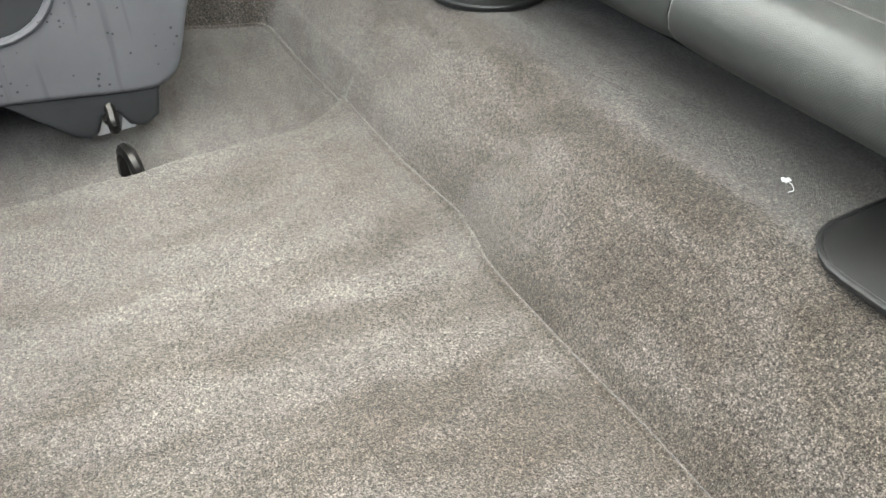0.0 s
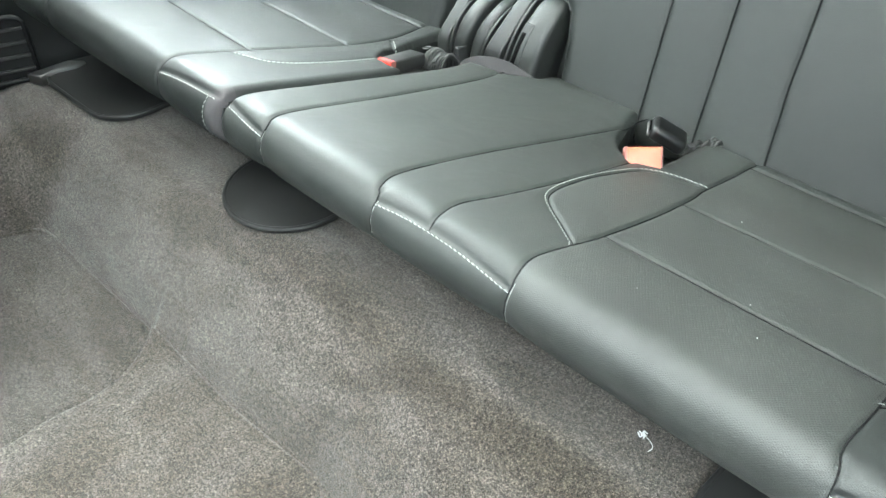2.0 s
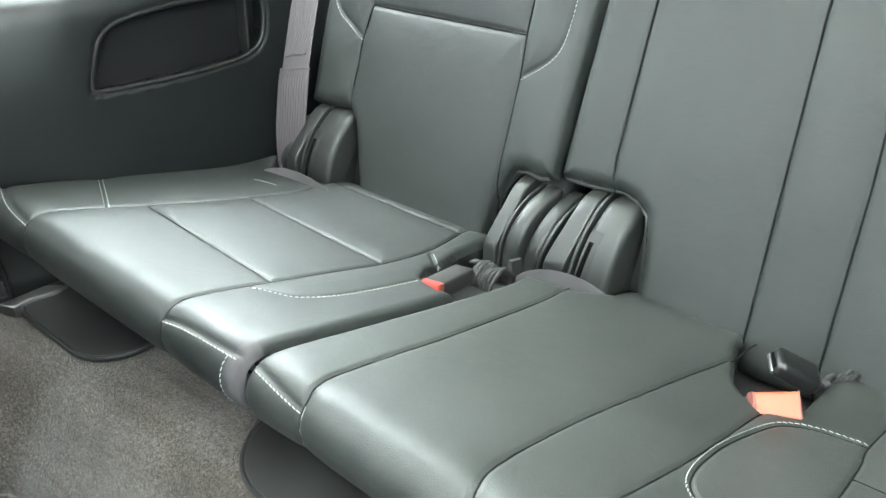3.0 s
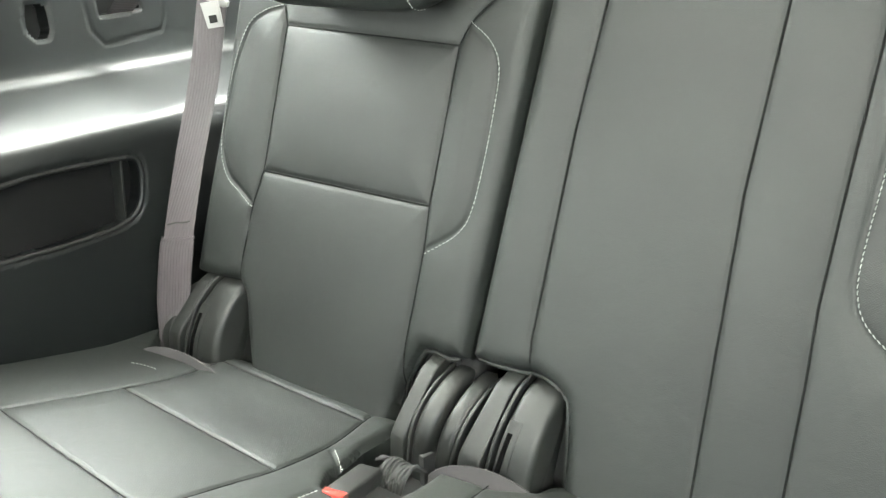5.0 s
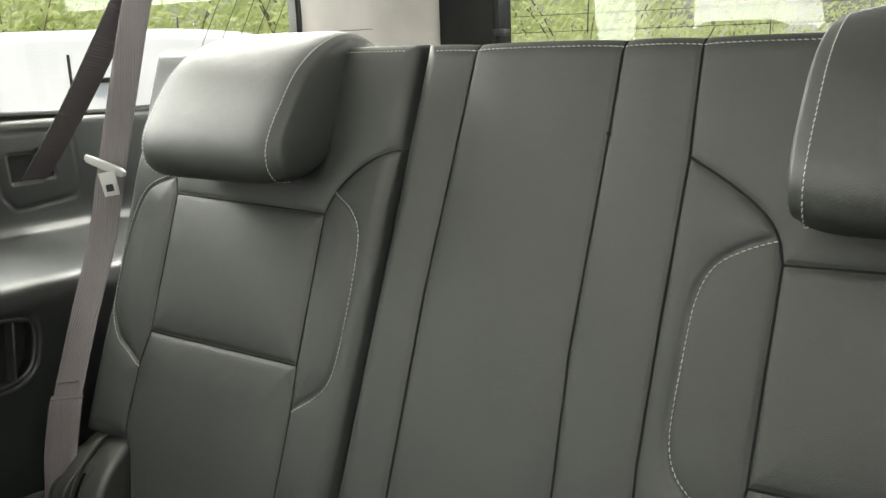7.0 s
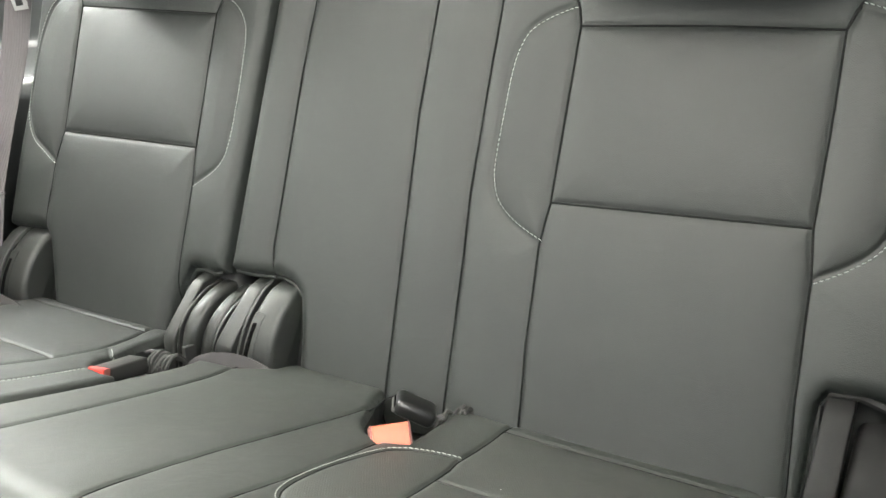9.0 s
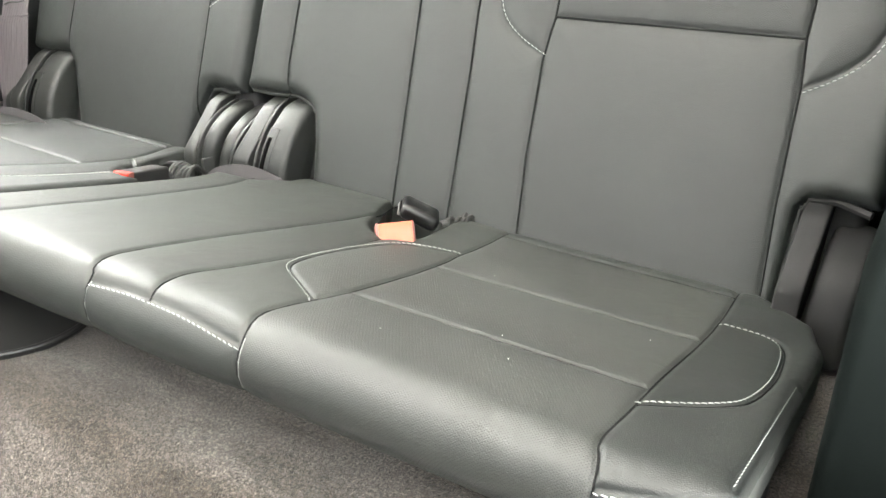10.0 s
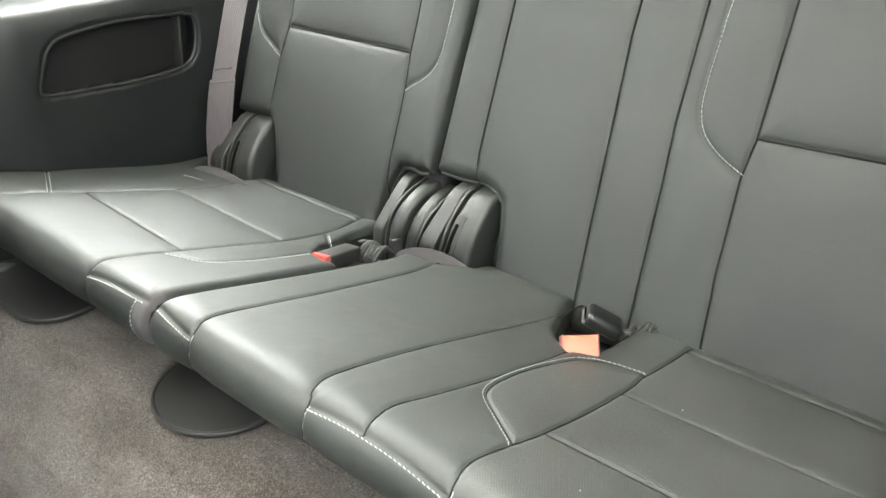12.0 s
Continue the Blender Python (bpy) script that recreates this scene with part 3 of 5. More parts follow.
def wall_base(Y, V):
    xl = wall_x(Y)
    dz = -0.03 * (Y - 0.3)
    k = WALL_KEYS
    wx = [xl + 0.01, xl, xl - 0.004, xl - 0.014, xl - 0.035, 0 * xl - 1.372, 0 * xl - 1.388, 0 * xl - 1.392, 0 * xl - 1.405, 0 * xl - 1.44]
    wz = [0 * Y - 0.03, 0 * Y + 0.31, 0.376 + dz, 0.399 + dz, 0.408 + dz, 0.436 + dz, 0.452 + dz, 0.475 + dz, 0.634 + dz, 0.643 + dz]
    X = np.zeros_like(Y)
    Z = np.zeros_like(Y)
    for i in range(len(k) - 1):
        m = (V >= k[i]) & (V <= k[i + 1])
        t = (V - k[i]) / (k[i + 1] - k[i])
        X = np.where(m, wx[i] + (wx[i + 1] - wx[i]) * t, X)
        Z = np.where(m, wz[i] + (wz[i + 1] - wz[i]) * t, Z)
    ker = np.array([1, 2, 3, 2, 1]) / 9
    for _ in range(2):
        X[2:-2] = sum(w * X[i:X.shape[0] - 4 + i] for i, w in enumerate(ker))
        Z[2:-2] = sum(w * Z[i:Z.shape[0] - 4 + i] for i, w in enumerate(ker))
    P = np.stack([X, Y, Z], -1)
    N = np.cross(np.gradient(P, axis=1), np.gradient(P, axis=0))
    N /= np.linalg.norm(N, axis=2, keepdims=True)
    if N[..., 0].mean() < 0:
        N = -N
    return P, N


POCKET = [(p[0], float(np.interp(p[1], [-0.03, 0.31, 0.376], WALL_KEYS[:3]))) for p in smooth_line([(0.112, 0.285), (0.122, 0.311), (0.140, 0.341), (0.174, 0.357), (0.258, 0.363), (0.33, 0.360), (0.400, 0.354), (0.421, 0.340), (0.418, 0.30), (0.402, 0.269), (0.365, 0.256), (0.29, 0.256), (0.20, 0.263), (0.122, 0.272)], 6, True)]
wall_left = thing("wall_left", "black grained plastic side panel with armrest ledge and pocket", "side panel", kind="structure")
PLATE = [(0.525, 0.70), (0.53, 0.60), (0.55, 0.575), (0.665, 0.585), (0.68, 0.61), (0.68, 0.70), (0.525, 0.70)]
SLOT = [(0.553, 0.622), (0.632, 0.625), (0.632, 0.665), (0.553, 0.662)]
HOLE = line2((0.424, 0.625), (0.424, 0.612), (0.432, 0.600), (0.444, 0.597), (0.456, 0.602), (0.461, 0.615), (0.461, 0.640), (0.455, 0.644), (0.429, 0.644))
ys = np.arange(-0.36, 1.36, 0.004)
vs = np.arange(0.0, 0.7451, 0.004)
skin = Upholstery(ys, vs, wall_base, [PLATE], (POCKET, SLOT, HOLE), roll=0.004, deep=0.0015, puff=0.0)
skin.panels(lambda a, b: np.zeros(a.shape, int), ["panel_skin"], [PLASTIC], wall_left, 0.03)


def plate_behind(name, lo, hi, material, parent, label=""):
    return part(name, box(bmesh.new(), lo, hi, 0.002), material, parent, label)


# Dull black back stands for the dark inside the pocket.
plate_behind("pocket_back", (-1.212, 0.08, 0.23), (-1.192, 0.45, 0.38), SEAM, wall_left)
plate_behind("slot_back", (-1.44, 0.53, 0.49), (-1.425, 0.66, 0.60), RUBBER_BLACK, wall_left)
plate_behind("hole_back", (-1.44, 0.38, 0.46), (-1.425, 0.46, 0.56), RUBBER_BLACK, wall_left)
# rims of the pocket
bm = bmesh.new()
sheet = wall_base(*np.meshgrid(ys, vs))[0]


def on_wall(y, v):
    """The point of the bare panel at (y, v)."""
    i, j = int((v - vs[0]) / 0.004), int((y - ys[0]) / 0.004)
    a, b = (v - vs[i]) / 0.004, (y - ys[j]) / 0.004
    p = (1 - a) * ((1 - b) * sheet[i, j] + b * sheet[i, j + 1]) + a * ((1 - b) * sheet[i + 1, j] + b * sheet[i + 1, j + 1])
    return Vector(p)


flat_wall = [on_wall(y, v) for y, v in POCKET]
tube(bm, [p + Vector((-0.0050, 0, 0)) for p in flat_wall], 0.0042, 10, True)
part("pocket_rim", bm, RUBBER_BLACK, wall_left)
part("pocket_end", tube(bmesh.new(), [p + Vector((-0.0050, 0, 0)) for p in flat_wall if p.y > 0.392], 0.0046, 10), PLASTIC, wall_left)
part("pocket_divider", slab([(0.383, 0.254), (0.387, 0.254), (0.397, 0.356), (0.393, 0.356)], "x", -1.192, -1.168, 0.001), HINGE, wall_left)
# outer skin behind the panel
part("outer_panel", box(bmesh.new(), (-1.56, -0.4, -0.25), (-1.47, 1.75, 0.62), 0.01), PLASTIC, wall_left)


def quarter_window(name, x, side):
    w = thing(name, "fixed rear quarter window with black seal", "window", kind="structure")
    bm = bmesh.new()
    box(bm, (x - 0.003, 0.1, 0.60), (x + 0.003, 1.33, 1.02))
    g = part("pane", bm, GLASS, w, "clear window glass", False)
    g.visible_shadow = False
    bm = bmesh.new()
    tube(bm, [(x + side * 0.012, 0.0, 0.662), (x + side * 0.012, 0.5, 0.640), (x + side * 0.012, 0.9, 0.616), (x + side * 0.012, 1.31, 0.592)], 0.006, 8)
    part("seal", bm, RUBBER_BLACK, w)
    bm = bmesh.new()
    tube(bm, [(x + side * 0.012, 1.312, 0.59), (x + side * 0.012, 1.318, 0.8), (x + side * 0.012, 1.312, 1.02)], 0.007, 8)
    part("seal", bm, RUBBER_BLACK, w)
    # aerial lines in the glass
    for k in range(5):
        bm = bmesh.new()
        y0 = 1.02 + 0.05 * k
        tube(bm, [(x + side * 0.005, y0, 0.735), (x + side * 0.005, y0 + 0.17, 1.0)], 0.0008, 5)
        part("aerial_line", bm, DARK_STEEL, w)
    return w


quarter_window("window_1", -1.43, 1)

# pale trim of the rear pillar
pillar = thing("pillar_left", "pale grey plastic rear pillar trim", "pillar", kind="structure")
sec = smooth_line([(-1.455, 1.318), (-1.415, 1.33), (-1.40, 1.40), (-1.385, 1.55), (-1.33, 1.66), (-1.285, 1.70), (-1.285, 1.76), (-1.48, 1.76)], 4)
part("pillar_trim", slab([(p[0], p[1]) for p in sec], "z", 0.55, 1.04, 0.002), LIGHT_TRIM, pillar)
bm = bmesh.new()
tube(bm, smooth_line([(-1.4065, 1.38, 0.98), (-1.4065, 1.375, 0.78), (-1.403, 1.39, 0.765), (-1.387, 1.54, 0.765), (-1.383, 1.56, 0.78), (-1.383, 1.56, 0.98)], 4), 0.0012, 6)
part("cover_line", bm, GREY_PLASTIC, pillar)

# rear of the car
rear = thing("wall_rear", "black tailgate with rear window frame", "tailgate", kind="structure")
part("lower_panel", box(bmesh.new(), (-1.5, 1.72, -0.2), (0.65, 1.80, 0.64), 0.01), PLASTIC, rear)
for x0, x1 in ((-1.283, -1.10), (0.30, 0.62)):
    part("side_post", box(bmesh.new(), (x0, 1.70, 0.5), (x1, 1.78, 1.04), 0.012), RUBBER_BLACK, rear)
part("post_seal", tube(bmesh.new(), [(-1.095, 1.69, 0.55), (-1.098, 1.69, 1.03)], 0.012), RUBBER_BLACK, rear)
part("post_clip", box(bmesh.new(), (-1.098, 1.675, 0.735), (-1.062, 1.70, 0.752), 0.003), PAD, rear)
rear_window = thing("window_2", "rear window with thin heating lines", "window", kind="structure")
g = part("pane", box(bmesh.new(), (-1.1, 1.742, 0.6), (0.3, 1.748, 1.04)), GLASS, rear_window, "clear window glass", False)
g.visible_shadow = False
for k in range(8):
    part("heating_line", tube(bmesh.new(), [(-1.08, 1.738, 0.70 + 0.04 * k), (0.28, 1.738, 0.70 + 0.04 * k)], 0.0007, 5), DARK_STEEL, rear_window)

# roof
part_roof = part("ceiling", box(bmesh.new(), (-1.56, -2.1, 1.04), (0.72, 1.8, 1.10), 0.01), HEADLINER)
tagged(part_roof, "pale grey cloth headliner", "ceiling", kind="structure")

# the other side: panel, window, rear pillar
wall_right = thing("wall_right", "black fabric-covered side panel beside the seat", "side panel", kind="structure")
sec = [(0.303, -0.06), (0.303, 0.30), (0.310, 0.37), (0.36, 0.42), (0.38, 0.60), (0.44, 0.62), (0.44, -0.06)]
part("panel_skin", slab([(p[0], p[1]) for p in sec], "y", 0.06, 1.72, 0.012), DARK_FABRIC, wall_right)
part("pillar_trim", box(bmesh.new(), (0.40, -0.12, 0.55), (0.48, 0.12, 1.05), 0.015), LIGHT_TRIM, wall_right)
part("pillar_trim", box(bmesh.new(), (0.40, 1.3, 0.55), (0.48, 1.76, 1.05), 0.015), LIGHT_TRIM, wall_right)
w = thing("window_3", "fixed rear quarter window", "window", kind="structure")
g = part("pane", box(bmesh.new(), (0.437, 0.1, 0.6), (0.443, 1.32, 1.04)), GLASS, w, "clear window glass", False)
g.visible_shadow = False

# the front part: doors, sill, dash
wall_door = thing("wall_door", "grey plastic door panel with window opening", "door panel", kind="structure")
part("lower_side_wall", box(bmesh.new(), (-1.42, -2.1, -0.25), (-1.34, -0.37, 0.50), 0.02), PLASTIC, wall_door)
part("door_post", box(bmesh.new(), (-1.46, -0.5, 0.45), (-1.38, 0.05, 1.05), 0.015), LIGHT_TRIM, wall_door)
part("door_post", box(bmesh.new(), (-1.46, -2.1, 0.45), (-1.38, -1.9, 1.05), 0.015), LIGHT_TRIM, wall_door)
# Unseen panel added across the open door side to cut ground light.
part("lower_side_wall", box(bmesh.new(), (0.74, -1.80, -0.25), (0.82, -0.10, 0.52), 0.02), PLASTIC, wall_door)
wall_front = thing("wall_front", "black dashboard under the windscreen opening", "dashboard", kind="structure")
part("dash", box(bmesh.new(), (-1.4, -2.2, -0.25), (0.7, -2.08, 0.35), 0.03), PLASTIC, wall_front)
part("front_post", box(bmesh.new(), (0.55, -2.2, -0.25), (0.68, -1.75, 1.05), 0.02), LIGHT_TRIM, wall_front)


# ---- the seats ----
def shell(name, x0, x1, z0, z1, d0, d1, material, parent, bevel=0.015):
    """A flat block lying behind the plane of the seat backs, from depth d0 to d1."""
    bm = box(bmesh.new(), (x0, -d1, z0), (x1, -d0, z1), bevel, 3)
    for v in bm.verts:
        x, d, z = v.co.x, v.co.y, v.co.z
        v.co = Vector((x, 0.481 + 0.381 * (z - 0.285) - d * 0.9345, z + d * 0.356))
    return part(name, bm, material, parent)


def straight(*pts):
    return [tuple(p) for p in pts]


# wide part
W0, W1, WT = -0.568, 0.287, 0.735
wA = straight((-0.492, 0.74), (-0.506, 0.45), (-0.507, 0.22), (-0.503, 0.17))
wB = straight((-0.305, 0.74), (-0.306, 0.632), (-0.312, 0.41), (-0.305, 0.23), (-0.299, 0.08), (-0.297, 0.03))
wC = straight((-0.219, 0.74), (-0.215, 0.613), (-0.219, 0.46), (-0.221, 0.32), (-0.217, 0.25), (-0.212, 0.08), (-0.210, 0.03))
wD = straight((-0.118, 0.545), (-0.111, 0.521), (-0.113, 0.40), (-0.114, 0.325), (-0.120, 0.278), (-0.117, 0.165), (-0.110, 0.077), (-0.107, 0.03))
wE = straight((0.185, 0.548), (0.175, 0.525), (0.176, 0.422), (0.175, 0.334), (0.181, 0.285), (0.185, 0.168), (0.191, 0.076), (0.193, 0.03))
wU = straight((-0.111, 0.521), (0.04, 0.525), (0.175, 0.525))
wL = straight((-0.114, 0.325), (0.175, 0.334))
w_sh_l = line2((-0.215, 0.614), (-0.170, 0.590), (-0.136, 0.567), (-0.118, 0.545), (-0.111, 0.521))
w_sh_r = line2((0.175, 0.525), (0.185, 0.550), (0.206, 0.573), (0.245, 0.595), (0.287, 0.608))
w_st_l = line2((-0.118, 0.545), (-0.152, 0.531), (-0.177, 0.513), (-0.190, 0.480), (-0.194, 0.430), (-0.196, 0.365), (-0.192, 0.336), (-0.180, 0.314), (-0.155, 0.295), (-0.120, 0.279))
w_st_r = line2((0.185, 0.547), (0.212, 0.539), (0.236, 0.522), (0.250, 0.485), (0.255, 0.43), (0.255, 0.372), (0.249, 0.345), (0.235, 0.321), (0.210, 0.301), (0.181, 0.285))
wide_seat = thing("rear_seat", "wide two-place black leather rear seat with pale stitching", "car seat", "third row seats")
w_back = shell("backrest", W0 + 0.012, W1 - 0.012, 0.06, WT - 0.02, 0.03, 0.085, RUBBER_BLACK, wide_seat)
xs = snap(np.arange(W0, W1 + 1e-6, 0.003), [-0.114, 0.176])
xs[-1] = W1
zs = snap(np.arange(0.03, WT + 1e-6, 0.003), [0.527])
zs[-1] = WT
CUT_WL = [(-0.60, 0.0), (-0.60, 0.178), (-0.535, 0.1765), (-0.494, 0.180), (-0.474, 0.175), (-0.458, 0.163), (-0.449, 0.128), (-0.442, 0.071), (-0.438, 0.0)]
CUT_WR = [(0.203, 0.0), (0.206, 0.075), (0.207, 0.132), (0.209, 0.168), (0.217, 0.180), (0.244, 0.183), (0.32, 0.180), (0.32, 0.0)]
cover = Upholstery(xs, zs, back_base, [wA, wB, wC, wD, wE, wU, wL, w_sh_l, w_sh_r, w_st_l, w_st_r], (CUT_WL, CUT_WR), roll=0.022, deep=0.0020, puff=0.0060, reach=0.022, fold=0.0026)


def wide_ids(x, z):
    def right_of(line):
        p = sorted(line, key=lambda q: q[1])
        return x >= np.interp(z, [q[1] for q in p], [q[0] for q in p])
    i = np.zeros(x.shape, int)
    i[right_of(wA)] = 1
    i[right_of(wB)] = 2
    i[right_of(wC)] = 3
    d, e = right_of(wD), right_of(wE)
    low = z <= np.interp(x, [-0.114, 0.175], [0.325, 0.334])
    i[d & ~e & (z < 0.524) & ~low] = 5
    i[d & ~e & low] = 6
    i[e] = 4
    i[inside(w_st_l + [(-0.114, 0.40)], x, z)] = 7
    i[inside(w_st_r + [(0.178, 0.40)], x, z)] = 8
    up = inside(w_sh_l + w_sh_r + [(0.30, 0.75), (-0.216, 0.75)], x, z)
    i[up] = 9
    return i


# Added black board: stops light behind and darkens the hinge gaps.
shell("gap_blackout", -0.575, 0.30, 0.0, 0.30, 0.10, 0.115, VOID, wide_seat, 0.004)
cover.panels(wide_ids, ["edge_panel", "centre_panel", "strip_panel", "side_panel", "side_panel", "insert_panel", "insert_panel", "bolster_panel", "bolster_panel", "upper_panel"],
             [LEATHER, LEATHER, LEATHER, LEATHER, LEATHER, PERFORATED, PERFORATED, PERFORATED, PERFORATED, LEATHER], w_back, 0.045)
for line in (wA, wB, wC, wD, wE, wU, wL, w_sh_l, w_sh_r):
    part("seam", cover.fold(bmesh.new(), line, 0.0014), SEAM, w_back)
bm = bmesh.new()
cover.sew(bm, w_st_l, 0.0035)
cover.sew(bm, w_st_r, 0.0045)
cover.sew(bm, [(-0.55, WT - 0.013), (-0.478, WT - 0.012), (0.28, WT - 0.012)], 0.0)
tagged(part("stitching", bm, THREAD, w_back, "pale grey thread"), kind="stuff")
# piping round the hinge cuts
bm = bmesh.new()
edge = [p for p in CUT_WL[2:]]
tube(bm, [cover.on(x, max(z, 0.05))[0] for x, z in [(-0.562, 0.178)] + edge], 0.0030, 6)
part("edge_line", bm, LEATHER, w_back)
bm = bmesh.new()
tube(bm, [cover.on(x, max(z, 0.05))[0] for x, z in CUT_WR[:-2] + [(0.28, 0.176)]], 0.0045, 6)
part("edge_line", bm, RUBBER_BLACK, w_back)

bm = bmesh.new()
bmesh.ops.create_icosphere(bm, subdivisions=1, radius=0.0035, matrix=Matrix.Translation(cover.on(-0.3065, 0.633)[0]))
part("thread_knot", bm, SEAM, w_back)

# narrow part
N0, N1, NT = -1.096, -0.577, 0.737
nD = straight((-0.992, 0.55), (-0.983, 0.528), (-0.984, 0.335), (-0.995, 0.287), (-1.000, 0.20), (-1.003, 0.03))
nE = straight((-0.676, 0.546), (-0.686, 0.522), (-0.688, 0.335), (-0.684, 0.283), (-0.687, 0.17), (-0.692, 0.03))
nU = straight((-0.983, 0.528), (-0.686, 0.522))
nL = straight((-0.984, 0.334), (-0.688, 0.335))
n_sh_r = line2((-0.686, 0.522), (-0.673, 0.549), (-0.648, 0.574), (-0.620, 0.592), (-0.578, 0.609))
n_sh_l = line2((-0.983, 0.528), (-0.994, 0.554), (-1.025, 0.580), (-1.096, 0.605))
n_st_l = line2((-0.994, 0.550), (-1.030, 0.540), (-1.056, 0.520), (-1.072, 0.470), (-1.078, 0.410), (-1.077, 0.362), (-1.055, 0.321), (-1.025, 0.303), (-0.995, 0.287))
n_st_r = line2((-0.676, 0.546), (-0.641, 0.526), (-0.622, 0.500), (-0.617, 0.455), (-0.616, 0.403), (-0.619, 0.347), (-0.634, 0.316), (-0.684, 0.283))
narrow_seat = thing("rear_seat", "single-place black leather rear seat with pale stitching", "car seat", "third row seats")
n_back = shell("backrest", N0 + 0.012, N1 - 0.012, 0.06, NT - 0.02, 0.03, 0.085, RUBBER_BLACK, narrow_seat)
xs = snap(np.arange(N0, N1 + 1e-6, 0.003), [-0.984, -0.687])
xs[-1] = N1
zs = np.arange(0.03, NT + 1e-6, 0.003)
zs[-1] = NT
CUT_NR = [(-0.692, 0.0), (-0.691, 0.09), (-0.685, 0.126), (-0.672, 0.152), (-0.661, 0.166), (-0.640, 0.169), (-0.612, 0.166), (-0.590, 0.170), (-0.55, 0.172), (-0.55, 0.0)]
CUT_NL = [(-1.2, 0.0), (-1.2, 0.170), (-1.05, 0.173), (-1.008, 0.176), (-0.988, 0.160), (-0.978, 0.135), (-0.955, 0.075), (-0.95, 0.0)]
cover = Upholstery(xs, zs, back_base, [nD, nE, nU, nL, n_sh_l, n_sh_r, n_st_l, n_st_r], (CUT_NR, CUT_NL), roll=0.026, deep=0.0020, puff=0.0060, reach=0.022, fold=0.0026)


def narrow_ids(x, z):
    def right_of(line):
        p = sorted(line, key=lambda q: q[1])
        return x >= np.interp(z, [q[1] for q in p], [q[0] for q in p])
    i = np.zeros(x.shape, int)
    d, e = right_of(nD), right_of(nE)
    i[d & ~e & (z < 0.525) & (z > 0.3345)] = 2
    i[d & ~e & (z <= 0.3345)] = 3
    i[e] = 1
    i[inside(n_st_l + [(-0.988, 0.40)], x, z)] = 4
    i[inside(n_st_r + [(-0.683, 0.40)], x, z)] = 5
    i[inside(n_sh_l[::-1] + n_sh_r + [(-0.57, 0.76), (-1.12, 0.76)], x, z)] = 6
    return i


# Added black board behind the narrow back, for the same dark gaps.
shell("gap_blackout", -1.20, -0.577, 0.0, 0.30, 0.10, 0.115, VOID, narrow_seat, 0.004)
cover.panels(narrow_ids, ["side_panel", "side_panel", "insert_panel", "insert_panel", "bolster_panel", "bolster_panel", "upper_panel"],
             [LEATHER, LEATHER, PERFORATED, PERFORATED, PERFORATED, PERFORATED, LEATHER], n_back, 0.045)
for line in (nD, nE, nU, nL, n_sh_l, n_sh_r):
    part("seam", cover.fold(bmesh.new(), line, 0.0012), SEAM, n_back)
bm = bmesh.new()
cover.sew(bm, n_st_l, -0.0045)
cover.sew(bm, n_st_r, 0.0045)
cover.sew(bm, [(-1.08, NT - 0.014), (-0.60, NT - 0.014)], 0.0)
tagged(part("stitching", bm, THREAD, n_back, "pale grey thread"), kind="stuff")
# piping round the narrow back's hinge cut
bm = bmesh.new()
tube(bm, [cover.on(x, max(z, 0.05))[0] for x, z in CUT_NR[:-2]], 0.0032, 6)
part("edge_line", bm, LEATHER, n_back)


